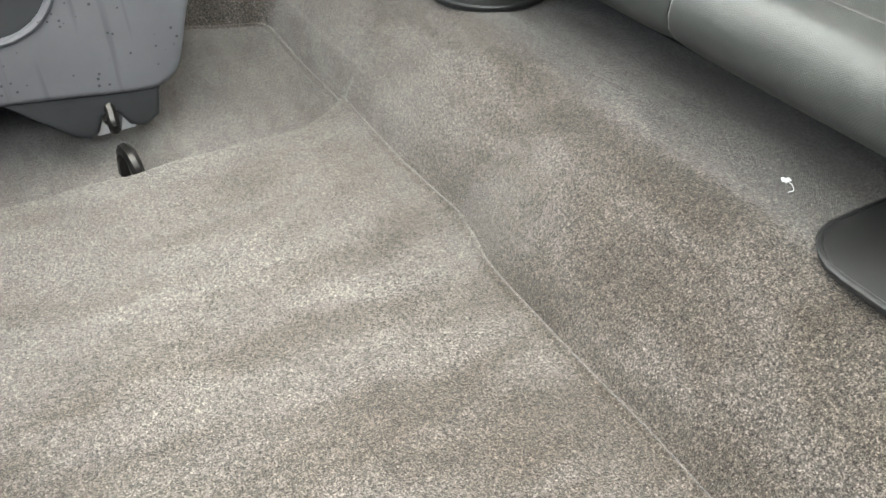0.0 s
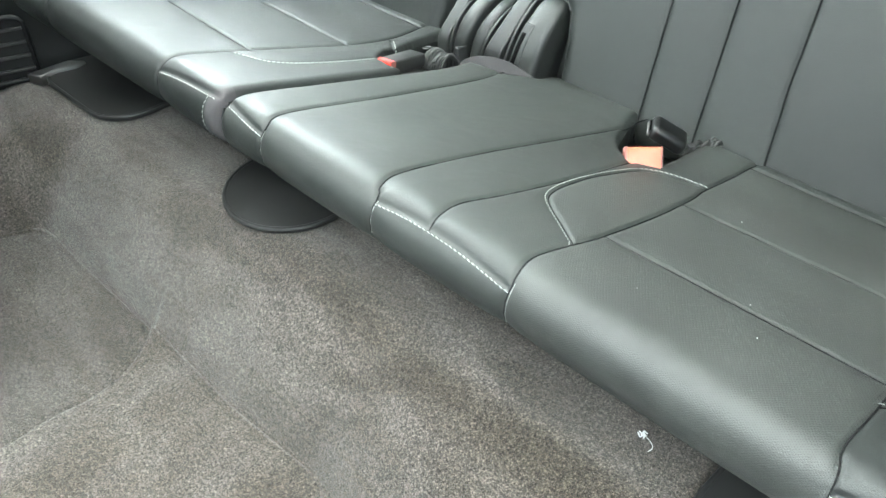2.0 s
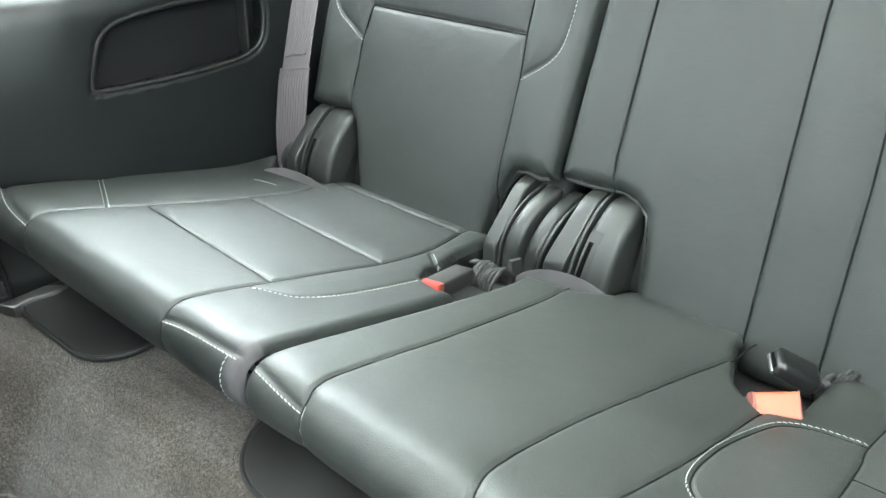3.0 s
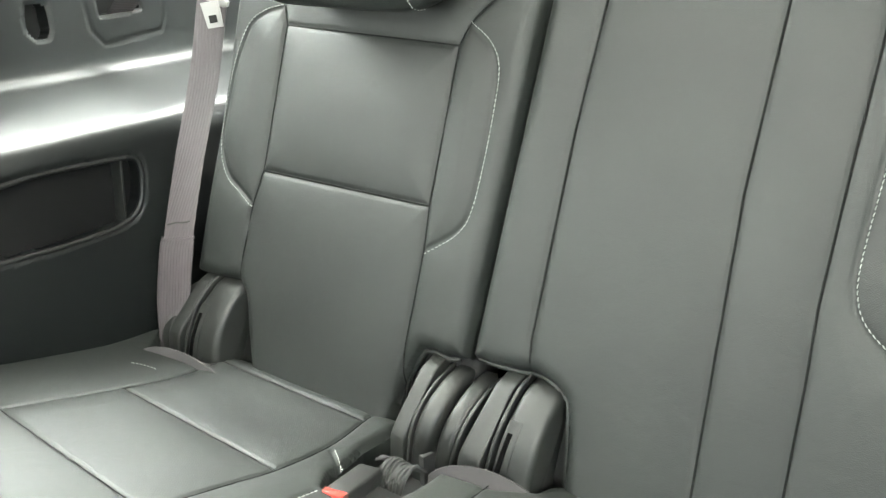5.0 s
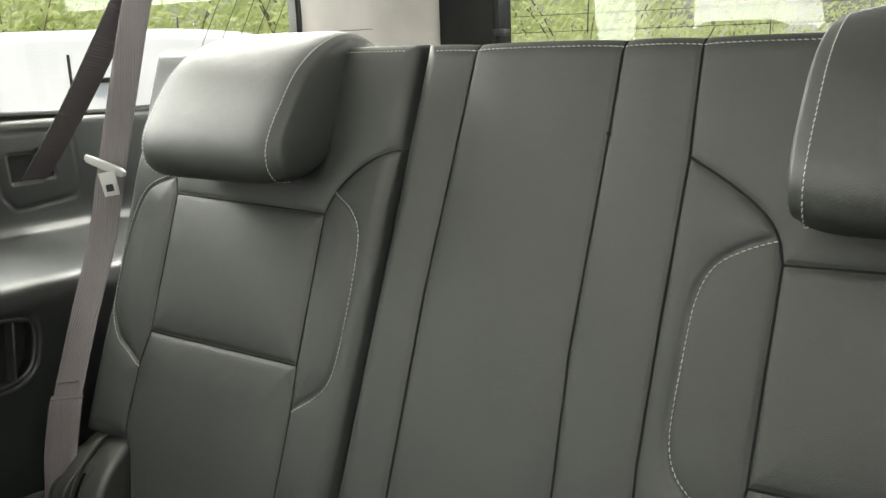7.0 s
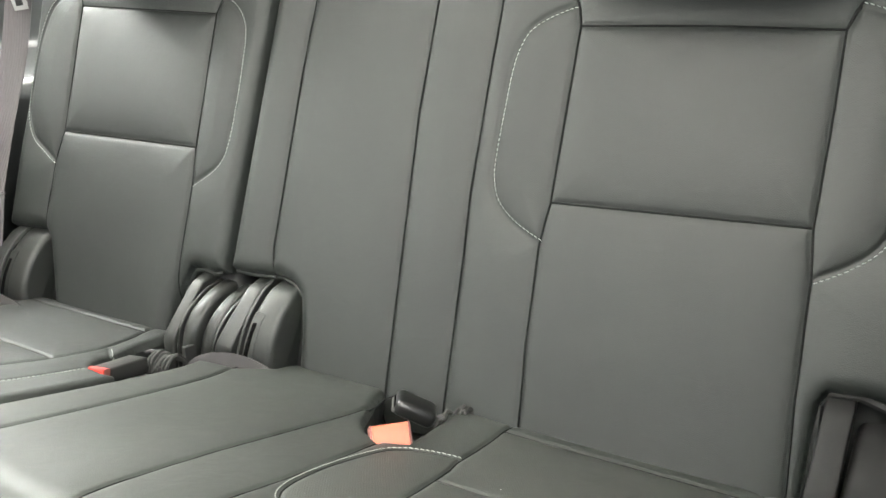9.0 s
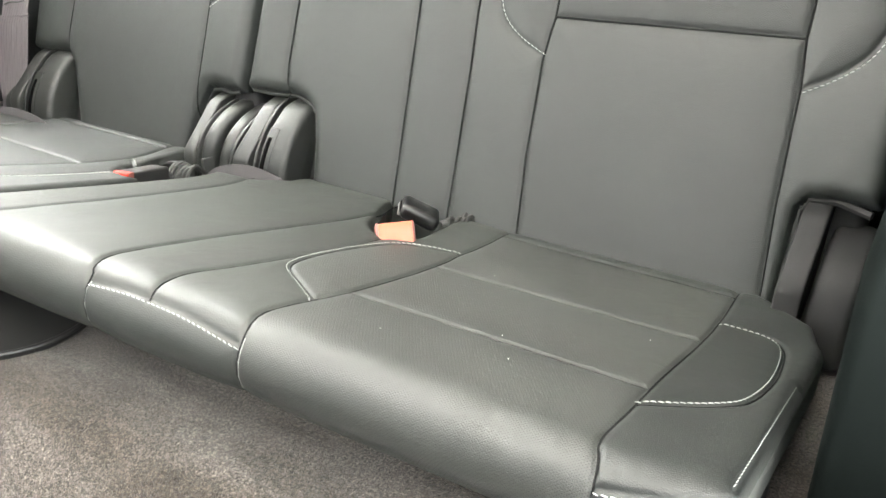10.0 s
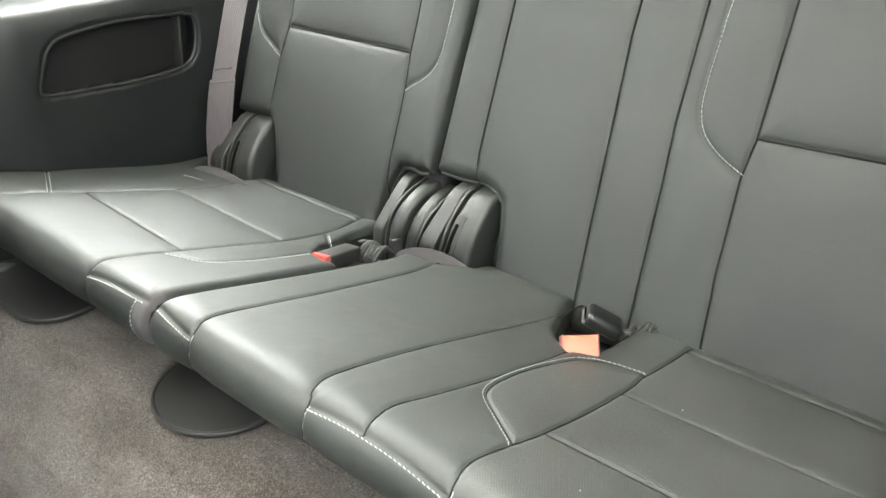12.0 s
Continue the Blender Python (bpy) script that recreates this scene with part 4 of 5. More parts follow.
def headrest(xc, width, parent):
    """A folding head restraint: a pillow bent back over its top, with sewn side panels."""
    # section in (y, z)
    prof = smooth_line([(0.510, 0.550), (0.493, 0.562), (0.487, 0.580), (0.489, 0.600), (0.500, 0.622), (0.522, 0.652), (0.556, 0.692), (0.602, 0.722), (0.655, 0.737), (0.70, 0.731), (0.722, 0.708), (0.685, 0.66), (0.635, 0.61), (0.595, 0.575), (0.55, 0.552)], 6, True)
    prof = [(p[0] + 0.006, p[1] + 0.016) for p in prof]
    cy, cz = 0.606, 0.661
    bm = bmesh.new()
    rings = []
    R = 0.05
    ts = [0, 0.002, 0.005, 0.009, 0.014, 0.020, 0.028, 0.036, 0.045, 0.06, 0.09]
    xs = [t for t in ts] + [width / 2]
    stations = [(-width / 2 + t) for t in xs] + [(width / 2 - t) for t in xs[-2::-1]]
    for s in stations:
        e = width / 2 - abs(s)
        q = max(0.0, 1 - e / R)
        k = 1 - 0.17 * (1 - math.sqrt(max(0.0, 1 - q * q))) - 0.010 * (abs(s) / (width / 2)) ** 2
        if 0.013 > e > 0.008:
            k -= 0.012
        ring = []
        for y, z in prof:
            ring.append(bm.verts.new((xc + s, cy + (y - cy) * k, cz + (z - cz) * k)))
        rings.append(ring)
    n = len(prof)
    for A, B in zip(rings, rings[1:]):
        for i in range(n):
            bm.faces.new((A[i], A[(i + 1) % n], B[(i + 1) % n], B[i]))
    bm.faces.new(rings[0][::-1])
    bm.faces.new(rings[-1])
    bmesh.ops.recalc_face_normals(bm, faces=bm.faces)
    ob = part("headrest", bm, LEATHER, parent, "padded black leather head restraint")
    sb = bmesh.new()
    for sgn in (-1, 1):
        s = sgn * (width / 2 - 0.016)
        pts, nor = [], []
        for y, z in prof:
            if y > 0.696 or (z < 0.636 and y > 0.536):
                continue
            c = Vector((xc + s, cy, cz))
            p = Vector((xc + s, cy + (y - cy) * 0.955, cz + (z - cz) * 0.955))
            pts.append(p + (p - c).normalized() * 0.001)
            nor.append(((p - c).normalized() + Vector((sgn * 0.4, 0, 0))).normalized())
        # the section's points from the plane of the back round the front and over the top
        k0 = max(range(len(pts) - 1), key=lambda i: (pts[i + 1] - pts[i]).length)
        if (pts[k0 + 1] - pts[k0]).length > 0.03:
            pts, nor = pts[k0 + 1:] + pts[:k0 + 1], nor[k0 + 1:] + nor[:k0 + 1]
        stitches(sb, pts, nor, lift=0.0)
    tagged(part("stitching", sb, THREAD, ob, "pale grey thread"), kind="stuff")
    return ob


headrest(-0.828, 0.272, narrow_seat)
headrest(0.034, 0.262, wide_seat)

# cushions
def pan(x0, x1):
    """The seat pan under the foam, sloping with it."""
    return slab([(-0.03, 0.118), (-0.03, 0.128), (0.2, 0.082), (0.40, 0.022), (0.40, 0.005), (0.1, 0.07), (0.0, 0.092)], "x", x0, x1, 0.006)


C0, C1 = -0.170, 0.43
c_vs = np.arange(C0, C1 + 1e-6, 0.0024)
wcL = line2((-0.492, C0), (-0.487, -0.06), (-0.492, -0.038), (-0.498, -0.012), (-0.501, 0.05), (-0.502, 0.12), (-0.510, 0.30), (-0.51, 0.43))
wcM1 = line2((-0.310, C0), (-0.295, -0.06), (-0.302, -0.040), (-0.313, -0.014), (-0.316, 0.04), (-0.315, 0.11), (-0.309, 0.19), (-0.300, 0.28), (-0.285, 0.36), (-0.28, 0.43))
wcM2 = line2((-0.219, -0.050), (-0.224, -0.033), (-0.231, -0.010), (-0.226, 0.03), (-0.219, 0.125), (-0.217, 0.24), (-0.215, 0.262))
wcM3 = line2((-0.125, C0), (-0.111, -0.07), (-0.112, -0.045), (-0.119, -0.02), (-0.117, 0.01), (-0.112, 0.06), (-0.111, 0.15), (-0.116, 0.24), (-0.122, 0.285), (-0.118, 0.37), (-0.114, 0.43))
wcR = line2((0.188, C0), (0.191, -0.06), (0.182, -0.03), (0.180, 0.02), (0.177, 0.1), (0.177, 0.22), (0.172, 0.37), (0.170, 0.43))
wcF = line2((-0.295, -0.052), (-0.26, -0.049), (-0.23, -0.048), (-0.184, -0.049), (-0.15, -0.052), (-0.111, -0.057))
wcFL = line2((-0.560, -0.045), (-0.525, -0.050), (-0.487, -0.055))
wcFR = line2((0.190, -0.060), (0.23, -0.052), (0.272, -0.04))
wcS = line2((-0.115, 0.019), (-0.150, 0.043), (-0.184, 0.067), (-0.200, 0.084), (-0.208, 0.108), (-0.211, 0.140), (-0.210, 0.18), (-0.199, 0.240), (-0.184, 0.263), (-0.160, 0.276), (-0.121, 0.284))
wcRS = line2((0.180, 0.028), (0.204, 0.049), (0.228, 0.074), (0.245, 0.103), (0.252, 0.150), (0.252, 0.205), (0.243, 0.270), (0.221, 0.296), (0.176, 0.299))
wc1 = straight((-0.112, 0.063), (0.176, 0.065))
wc2 = straight((-0.113, 0.215), (0.175, 0.223))
wc3 = straight((-0.118, 0.378), (0.172, 0.376))
wcE = straight((0.2715, -0.03), (0.2725, 0.18))
w_cush = part("cushion", pan(W0 + 0.02, 0.262), PAD, wide_seat)
NOTCH = line2((-0.300, 0.46), (-0.294, 0.38), (-0.275, 0.33), (-0.261, 0.302), (-0.235, 0.278), (-0.207, 0.276), (-0.194, 0.295), (-0.192, 0.37), (-0.182, 0.46), steps=3)
CORNER = [(0.195, 0.46), (0.200, 0.400), (0.225, 0.378), (0.258, 0.355), (0.272, 0.310), (0.285, 0.28), (0.30, 0.28), (0.30, 0.46)]
FLAPCUT = [(-0.60, 0.46), (-0.60, 0.345), (-0.56, 0.345), (-0.50, 0.357), (-0.46, 0.378), (-0.44, 0.46)]
xs = snap(np.arange(W0, 0.2781, 0.0024), [])
cover = Upholstery(xs, c_vs, cushion_base, [wcL, wcM1, wcM2, wcM3, wcR, wcF, wcFL, wcFR, wcS, wcRS, wc1, wc2, wc3, wcE], (NOTCH, FLAPCUT, CORNER), roll=0.013, deep=0.0022, puff=0.0032, reach=0.020, fold=0.0023)


def wide_cushion_ids(x, v):
    def right_of(line):
        p = sorted(line, key=lambda q: q[1])
        return x >= np.interp(v, [q[1] for q in p], [q[0] for q in p])
    i = np.zeros(x.shape, int)
    i[right_of(wcL)] = 1
    i[right_of(wcM1)] = 2
    i[right_of(wcM2) & (v > -0.055) & (v < 0.26)] = 3
    i[right_of(wcM1) & ~right_of(wcM3) & (v < np.interp(x, [p[0] for p in wcF], [p[1] for p in wcF]))] = 4
    i[inside(wcS, x, v)] = 5
    ins = right_of(wcM3)
    i[ins & (v < 0.065)] = 6
    i[ins & (v >= 0.065)] = 7
    i[ins & (v >= 0.213)] = 8
    i[ins & (v >= 0.366)] = 9
    r = right_of(wcR)
    i[r] = 10
    i[r & (v < np.interp(x, [p[0] for p in wcFR], [p[1] for p in wcFR]))] = 11
    i[inside(wcRS, x, v)] = 12
    return i


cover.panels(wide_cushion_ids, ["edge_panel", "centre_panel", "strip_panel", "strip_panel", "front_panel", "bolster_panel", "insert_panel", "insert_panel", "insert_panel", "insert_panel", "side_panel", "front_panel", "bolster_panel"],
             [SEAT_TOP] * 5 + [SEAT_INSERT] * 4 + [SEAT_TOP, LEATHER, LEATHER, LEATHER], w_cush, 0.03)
for line in (wcL, wcM1, wcM2, wcM3, wcR, wc1, wc2, wc3, wcS, wcRS):
    part("seam", cover.fold(bmesh.new(), line, 0.0009), SEAM, w_cush)
bm = bmesh.new()
for line, a in ((wcF, -0.004), (wcFL, -0.004), (wcFR, -0.004), (wcS[:20], 0.004), (wcS[44:], 0.004), (wcRS, 0.004)):
    cover.sew(bm, line, a)
cover.sew(bm, wcE, 0.003, r=0.0004)
cover.sew(bm, wcS[19:45], 0.004, r=0.00055, pitch=0.0045, length=0.0032)
tagged(part("stitching", bm, THREAD, w_cush, "pale grey thread"), kind="stuff")
# Pale lines: the highlight along the nose seams, drawn in thread colour.
for line in (wcL, wcM1, wcM3):
    edge = [p for p in line if -0.15 < p[1] < -0.05]
    part("edge_line", cover.fold(bmesh.new(), [(x + 0.003, v) for x, v in edge], 0.0005), THREAD, w_cush)
wide_cover = cover

NC0, NC1 = -1.158, -0.577
ncL = line2((-1.035, C0), (-1.028, -0.06), (-1.030, -0.03), (-1.026, 0.02), (-1.015, 0.085), (-1.006, 0.16), (-0.998, 0.235), (-0.989, 0.38), (-0.987, 0.43))
ncR = line2((-0.712, C0), (-0.711, -0.06), (-0.712, -0.038), (-0.714, -0.005), (-0.711, 0.058), (-0.704, 0.15), (-0.698, 0.213), (-0.703, 0.30), (-0.714, 0.38), (-0.72, 0.43))
nc1 = straight((-1.015, 0.079), (-0.711, 0.057))
nc2 = straight((-0.998, 0.229), (-0.698, 0.213))
nc3 = straight((-0.989, 0.383), (-0.712, 0.378))
ncF = line2((-0.711, -0.054), (-0.67, -0.049), (-0.585, -0.046))
ncFL = line2((-1.029, -0.048), (-1.09, -0.042), (-1.152, -0.029))
ncX = straight((-1.150, 0.082), (-1.028, 0.030))
ncS = line2((-0.706, 0.030), (-0.690, 0.039), (-0.662, 0.055), (-0.646, 0.094), (-0.639, 0.150), (-0.636, 0.21))
ncS2 = straight((-0.692, 0.295), (-0.652, 0.266))
ncLS = line2((-1.085, 0.255), (-1.065, 0.283), (-1.043, 0.292), (-1.005, 0.298))
n_cush = part("cushion", pan(NC0 + 0.03, NC1 - 0.02), PAD, narrow_seat)
FLAPCUT_N = [(-1.3, 0.46), (-1.3, 0.42), (-1.145, 0.40), (-1.10, 0.348), (-1.05, 0.348), (-1.0, 0.37), (-0.97, 0.46)]
HINGECUT_N = [(-0.668, 0.46), (-0.672, 0.33), (-0.655, 0.255), (-0.635, 0.225), (-0.60, 0.215), (-0.55, 0.225), (-0.55, 0.46)]
xs = np.arange(NC0, NC1 + 1e-6, 0.0024)
cover = Upholstery(xs, c_vs, cushion_base, [ncL, ncR, nc1, nc2, nc3, ncF, ncFL, ncX, ncS, ncS2], (FLAPCUT_N, HINGECUT_N), roll=0.013, deep=0.0022, puff=0.0032, reach=0.020, fold=0.0023)


def narrow_cushion_ids(x, v):
    def right_of(line):
        p = sorted(line, key=lambda q: q[1])
        return x >= np.interp(v, [q[1] for q in p], [q[0] for q in p])
    i = np.zeros(x.shape, int)
    i[v > np.interp(x, [-1.150, -1.028], [0.082, 0.030])] = 1
    i[v < np.interp(x, [-1.152, -1.09, -1.029], [-0.029, -0.042, -0.048])] = 2
    ins = right_of(ncL)
    i[ins & (v < 0.0735)] = 3
    i[ins & (v >= 0.0735)] = 4
    i[ins & (v >= 0.231)] = 5
    i[ins & (v >= 0.388)] = 6
    r = right_of(ncR)
    i[r] = 7
    i[r & (v < -0.06)] = 8
    i[inside(ncS + [(-0.655, 0.27), (-0.704, 0.315)], x, v)] = 9
    i[(x > -0.597) & (v < -0.03)] = 10
    return i


cover.panels(narrow_cushion_ids, ["side_panel", "side_panel", "front_panel", "insert_panel", "insert_panel", "insert_panel", "insert_panel", "edge_panel", "front_panel", "bolster_panel", "felt_end"],
             [LEATHER, LEATHER, LEATHER, PERFORATED, PERFORATED, PERFORATED, LEATHER, LEATHER, LEATHER, LEATHER, FELT], n_cush, 0.03)
for line in (ncL, ncR, nc1, nc2, nc3, ncS):
    part("seam", cover.fold(bmesh.new(), line, 0.0009), SEAM, n_cush)
bm = bmesh.new()
for line, a in ((ncF, -0.004), (ncFL, 0.004), (ncS, -0.004), (ncS2, 0.004), (ncX, 0.003), (ncX, -0.003), (ncLS[6:16], 0.003)):
    cover.sew(bm, line, a)
tagged(part("stitching", bm, THREAD, n_cush, "pale grey thread"), kind="stuff")
bm = bmesh.new()
cover.sew(bm, [(-0.600, -0.15), (-0.599, -0.10), (-0.598, -0.05)], 0.002, r=0.0006)
tagged(part("stitching", bm, THREAD, n_cush, "pale grey thread"), kind="stuff")


# crumbs of dust on the cushion
rng = random.Random(21)
bm = bmesh.new()
for k in range(5):
    p, nn = wide_cover.on(rng.uniform(-0.1, 0.2), rng.uniform(0.0, 0.34), 0.0006)
    bmesh.ops.create_icosphere(bm, subdivisions=1, radius=rng.uniform(0.0003, 0.0006), matrix=Matrix.Translation(p))
tagged(part("dust_crumbs", bm, WHITE_FLUFF), "tiny pale crumbs scattered on the leather cushion", "crumbs", kind="stuff")

# hinge covers at the foot of the backs
ARM = [(0.360, 0.02), (0.3640, 0.102), (0.3665, 0.110), (0.3730, 0.1185), (0.422, 0.166), (0.430, 0.1715), (0.442, 0.175), (0.470, 0.180), (0.470, 0.02)]
DOME = [(p[0], p[1]) for p in smooth_line([(0.366, 0.02), (0.368, 0.074), (0.375, 0.104), (0.392, 0.126), (0.420, 0.142), (0.450, 0.149), (0.466, 0.149)], 5)] + [(0.466, 0.02)]
COVER = [(p[0], p[1]) for p in smooth_line([(0.366, 0.02), (0.369, 0.075), (0.378, 0.110), (0.397, 0.142), (0.424, 0.166), (0.445, 0.174), (0.475, 0.176)], 5)] + [(0.475, 0.02)]


def shift(profile, dy, dz=0.0):
    return [(y + dy, z + dz) for y, z in profile]


def leaning(name, profile, low, high, material, parent, bevel=0.0028):
    """A hinge piece with its section pushed along x, wider at its foot: low and high are its spans in x at the foot and at the top."""
    bm = slab(profile, "x", high[0], high[1], bevel, 3)
    z0, z1 = 0.05, max(z for _, z in profile)
    for v in bm.verts:
        u = (v.co.x - high[0]) / (high[1] - high[0])
        k = min(max((z1 - v.co.z) / (z1 - z0), 0.0), 1.0)
        v.co.x += k * (low[0] - high[0] + u * ((low[1] - low[0]) - (high[1] - high[0])))
    return part(name, bm, material, parent)


def slotted_cover(x, parent, dy=0.0, drop=0.0, width=0.052):
    """The rounded cover with its slot, a rib along its edge; x: its edge at the rib."""
    line = shift(COVER, dy, -drop)
    leaning("hinge_rib", shift(line, -0.0015, 0.0015), (x - 0.013, x - 0.008), (x, x + 0.005), HINGE, parent, 0.0015)
    c = leaning("hinge_cover", line, (x - 0.007, x + width - 0.004), (x + 0.006, x + width), HINGE, parent, 0.010)
    face = [p for p in line if 0.050 - drop < p[1] < 0.150 - drop]
    leaning("slot_plate", shift(face, -0.0007) + shift(face[::-1], 0.006), (x - 0.003, x + 0.016), (x + 0.007, x + 0.024), HINGE, c, 0.0004)
    # Slot as a black strip on the cover, its inner shade in the colour.
    face = [p for p in line if 0.050 - drop < p[1] < 0.141 - drop]
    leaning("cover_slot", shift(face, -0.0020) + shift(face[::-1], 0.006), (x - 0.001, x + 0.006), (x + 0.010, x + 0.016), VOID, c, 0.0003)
    return c


# between the two seats
leaning("hinge_arm", shift(ARM, 0.0, -0.020), (-0.662, -0.640), (-0.655, -0.634), HINGE, narrow_seat)
leaning("hinge_rib", shift(DOME, -0.001, 0.0), (-0.639, -0.635), (-0.629, -0.625), HINGE, narrow_seat, 0.0015)
leaning("hinge_dome", DOME, (-0.635, -0.608), (-0.624, -0.595), HINGE, narrow_seat, 0.009)
leaning("hinge_dome", shift(DOME, 0.006, -0.004), (-0.604, -0.580), (-0.590, -0.566), HINGE, wide_seat, 0.007)
leaning("hinge_rib", shift(DOME, 0.004, -0.005), (-0.580, -0.575), (-0.565, -0.560), HINGE, wide_seat, 0.0015)
leaning("hinge_arm", shift(ARM, 0.0, -0.010), (-0.566, -0.531), (-0.545, -0.521), HINGE, wide_seat)
slotted_cover(-0.516, wide_seat, 0.0, 0.006)
# beside the wall
leaning("hinge_dome", shift(DOME, 0.010, -0.008), (-1.140, -1.104), (-1.126, -1.094), HINGE, narrow_seat, 0.008)
leaning("hinge_arm", shift(ARM, 0.006, -0.006), (-1.098, -1.070), (-1.080, -1.058), HINGE, narrow_seat)
slotted_cover(-1.054, narrow_seat, 0.006, 0.003, 0.062)
# at the open side, in duller black: the trim's shadow put in the material
leaning("hinge_arm", shift(ARM, 0.004, -0.002), (0.208, 0.236), (0.214, 0.242), RUBBER_BLACK, wide_seat)
leaning("hinge_dome", shift(DOME, 0.010), (0.238, 0.288), (0.246, 0.290), RUBBER_BLACK, wide_seat, 0.009)
part("hinge_pin", tube(bmesh.new(), [(0.226, 0.362, 0.062), (0.226, 0.352, 0.076)], 0.005), STEEL, wide_seat)


def felt_flap(left, right, rise, parent):
    """A felt flap curling up from under the rear of the cushion in front of the hinge, between two points of its foot."""
    bm = bmesh.new()
    rows = []
    n = 24
    left, right = Vector(left), Vector(right)
    for i in range(n + 1):
        t = i / n
        foot = left.lerp(right, t)
        h = rise * math.sin(math.pi * (0.03 + 0.94 * t ** 0.8)) ** 0.75
        rows.append([bm.verts.new(foot + Vector((0, 0.45 * h * s, -0.012 * (1 - s) + h * s * (1.25 - 0.4 * s)))) for s in (0.0, 0.25, 0.5, 0.75, 1.0)])
    for A, B in zip(rows, rows[1:]):
        for k in range(4):
            bm.faces.new((A[k], B[k], B[k + 1], A[k + 1]))
    bmesh.ops.recalc_face_normals(bm, faces=bm.faces)
    bmesh.ops.solidify(bm, geom=bm.faces[:], thickness=0.003)
    return part("felt_flap", bm, FELT, parent, "grey felt flap")


felt_flap((-0.578, 0.332, 0.076), (-0.452, 0.372, 0.066), 0.026, wide_seat)
felt_flap((-1.105, 0.328, 0.080), (-0.945, 0.345, 0.076), 0.022, narrow_seat)


# buckles
def buckle(x, y, z, yaw, pitch, colour, label, body=0.07):
    b = thing("seat_belt_buckle", label, "seat belt buckle", "belt buckles")
    m = pose(x, y, z, pitch, 0, yaw)
    bm = box(bmesh.new(), (-0.024, 0.0, -0.013), (0.024, body, 0.016), 0.005, 3)
    part("housing", bm, PAD, b)
    bm = slab([(-0.0235, 0.0), (-0.020, -0.010), (0.020, -0.014), (0.0235, 0.0), (0.021, 0.004), (-0.021, 0.004)], "z", -0.0125, 0.0165, 0.003)
    part("button", bm, colour, b, "orange-red release button")
    rim = [(-0.0245, 0.003), (-0.0225, -0.008), (-0.020, -0.0085), (-0.0215, 0.003)]
    part("button_frame", slab(rim, "z", -0.0135, 0.0172, 0.0006), BUTTON_FRAME, b, "dull red frame beside the button")
    part("button_frame", slab([(-x, y - 0.003) for x, y in rim], "z", -0.0135, 0.0172, 0.0006), BUTTON_FRAME, b, "dull red frame beside the button")
    b.matrix_world = m
    return b


buckle(-0.210, 0.279, 0.0940, 40, -46, ORANGE, "black buckle with orange release button between the cushions")
narrow_buckle = buckle(-0.615, 0.219, 0.103, 12, -15, RED, "black buckle with red release button beside the narrow cushion", 0.105)
narrow_buckle.scale = (0.62, 0.75, 0.74)
# second buckle: black, lying in the gap with its slotted end up
b = thing("seat_belt_buckle", "glossy black slotted buckle lying in the cushion gap", "seat belt buckle", "belt buckles")
part("housing", box(bmesh.new(), (-0.022, -0.0125, -0.030), (0.022, 0.0125, 0.030), 0.0095, 5), BUCKLE, b)
# Black block for the slot: its dark inside is colour, not depth.
part("tongue_slot", box(bmesh.new(), (-0.014, -0.0035, 0.0275), (0.014, 0.0025, 0.0308), 0.001), VOID, b)
part("slot_plate", box(bmesh.new(), (-0.0175, -0.0098, 0.0268), (0.0175, -0.0042, 0.0314), 0.0012), STEEL, b)
end = Vector((-0.70, -0.42, 0.45)).normalized()
wide = Vector((0, 0, 1)).cross(end).normalized()
b.matrix_world = Matrix.Translation((-0.219, 0.346, 0.097)) @ Matrix((wide, end.cross(wide), end)).transposed().to_4x4() @ Matrix.Scale(0.86, 4)
# woven stalk and crumpled strap ends
t = thing("belt_strap", "crumpled dark grey knitted strap end beside the hinge", "seat belt")
for k in range(9):
    x = -0.628 + 0.0042 * k
    part("knit_rib", tube(bmesh.new(), smooth_line([(x, 0.300, 0.066), (x + 0.002, 0.306, 0.084 + 0.004 * math.sin(1.3 * k)), (x + 0.005, 0.322, 0.090 + 0.003 * math.sin(0.9 * k)), (x + 0.008, 0.338, 0.076)], 4), 0.0028, 6), DARK_STRAP, t)
part("tag", slab([(-0.636, 0.309), (-0.628, 0.315), (-0.624, 0.322), (-0.634, 0.319)], "z", 0.090, 0.094, 0.001), FELT, t, "small pale tag")
part("strap_end", slab([(-0.594, 0.338), (-0.586, 0.352), (-0.582, 0.352), (-0.586, 0.336)], "z", 0.055, 0.098, 0.002), PAD, t)
t = thing("belt_strap", "dusty strap end in the gap behind the cushion", "seat belt")
for k in range(8):
    x, y = -0.196 + 0.0045 * k, 0.372 + 0.0045 * k
    lift = 0.006 * math.sin(1.7 * k)
    part("knit_rib", tube(bmesh.new(), smooth_line([(x - 0.004, y - 0.010, 0.066), (x, y - 0.002, 0.080 + lift), (x + 0.004, y + 0.007, 0.082 - lift), (x + 0.008, y + 0.013, 0.070)], 4), 0.0026, 6), DARK_STRAP, t)
part("tag", slab([(-0.197, 0.357), (-0.190, 0.353), (-0.186, 0.360), (-0.193, 0.364)], "z", 0.084, 0.088, 0.001), FELT, t, "small pale tag")


# seat belt
belt = thing("seat_belt", "grey three-point seat belt with pale latch tongue", "seat belt")
TOP = (-1.078, 0.64, 0.88)
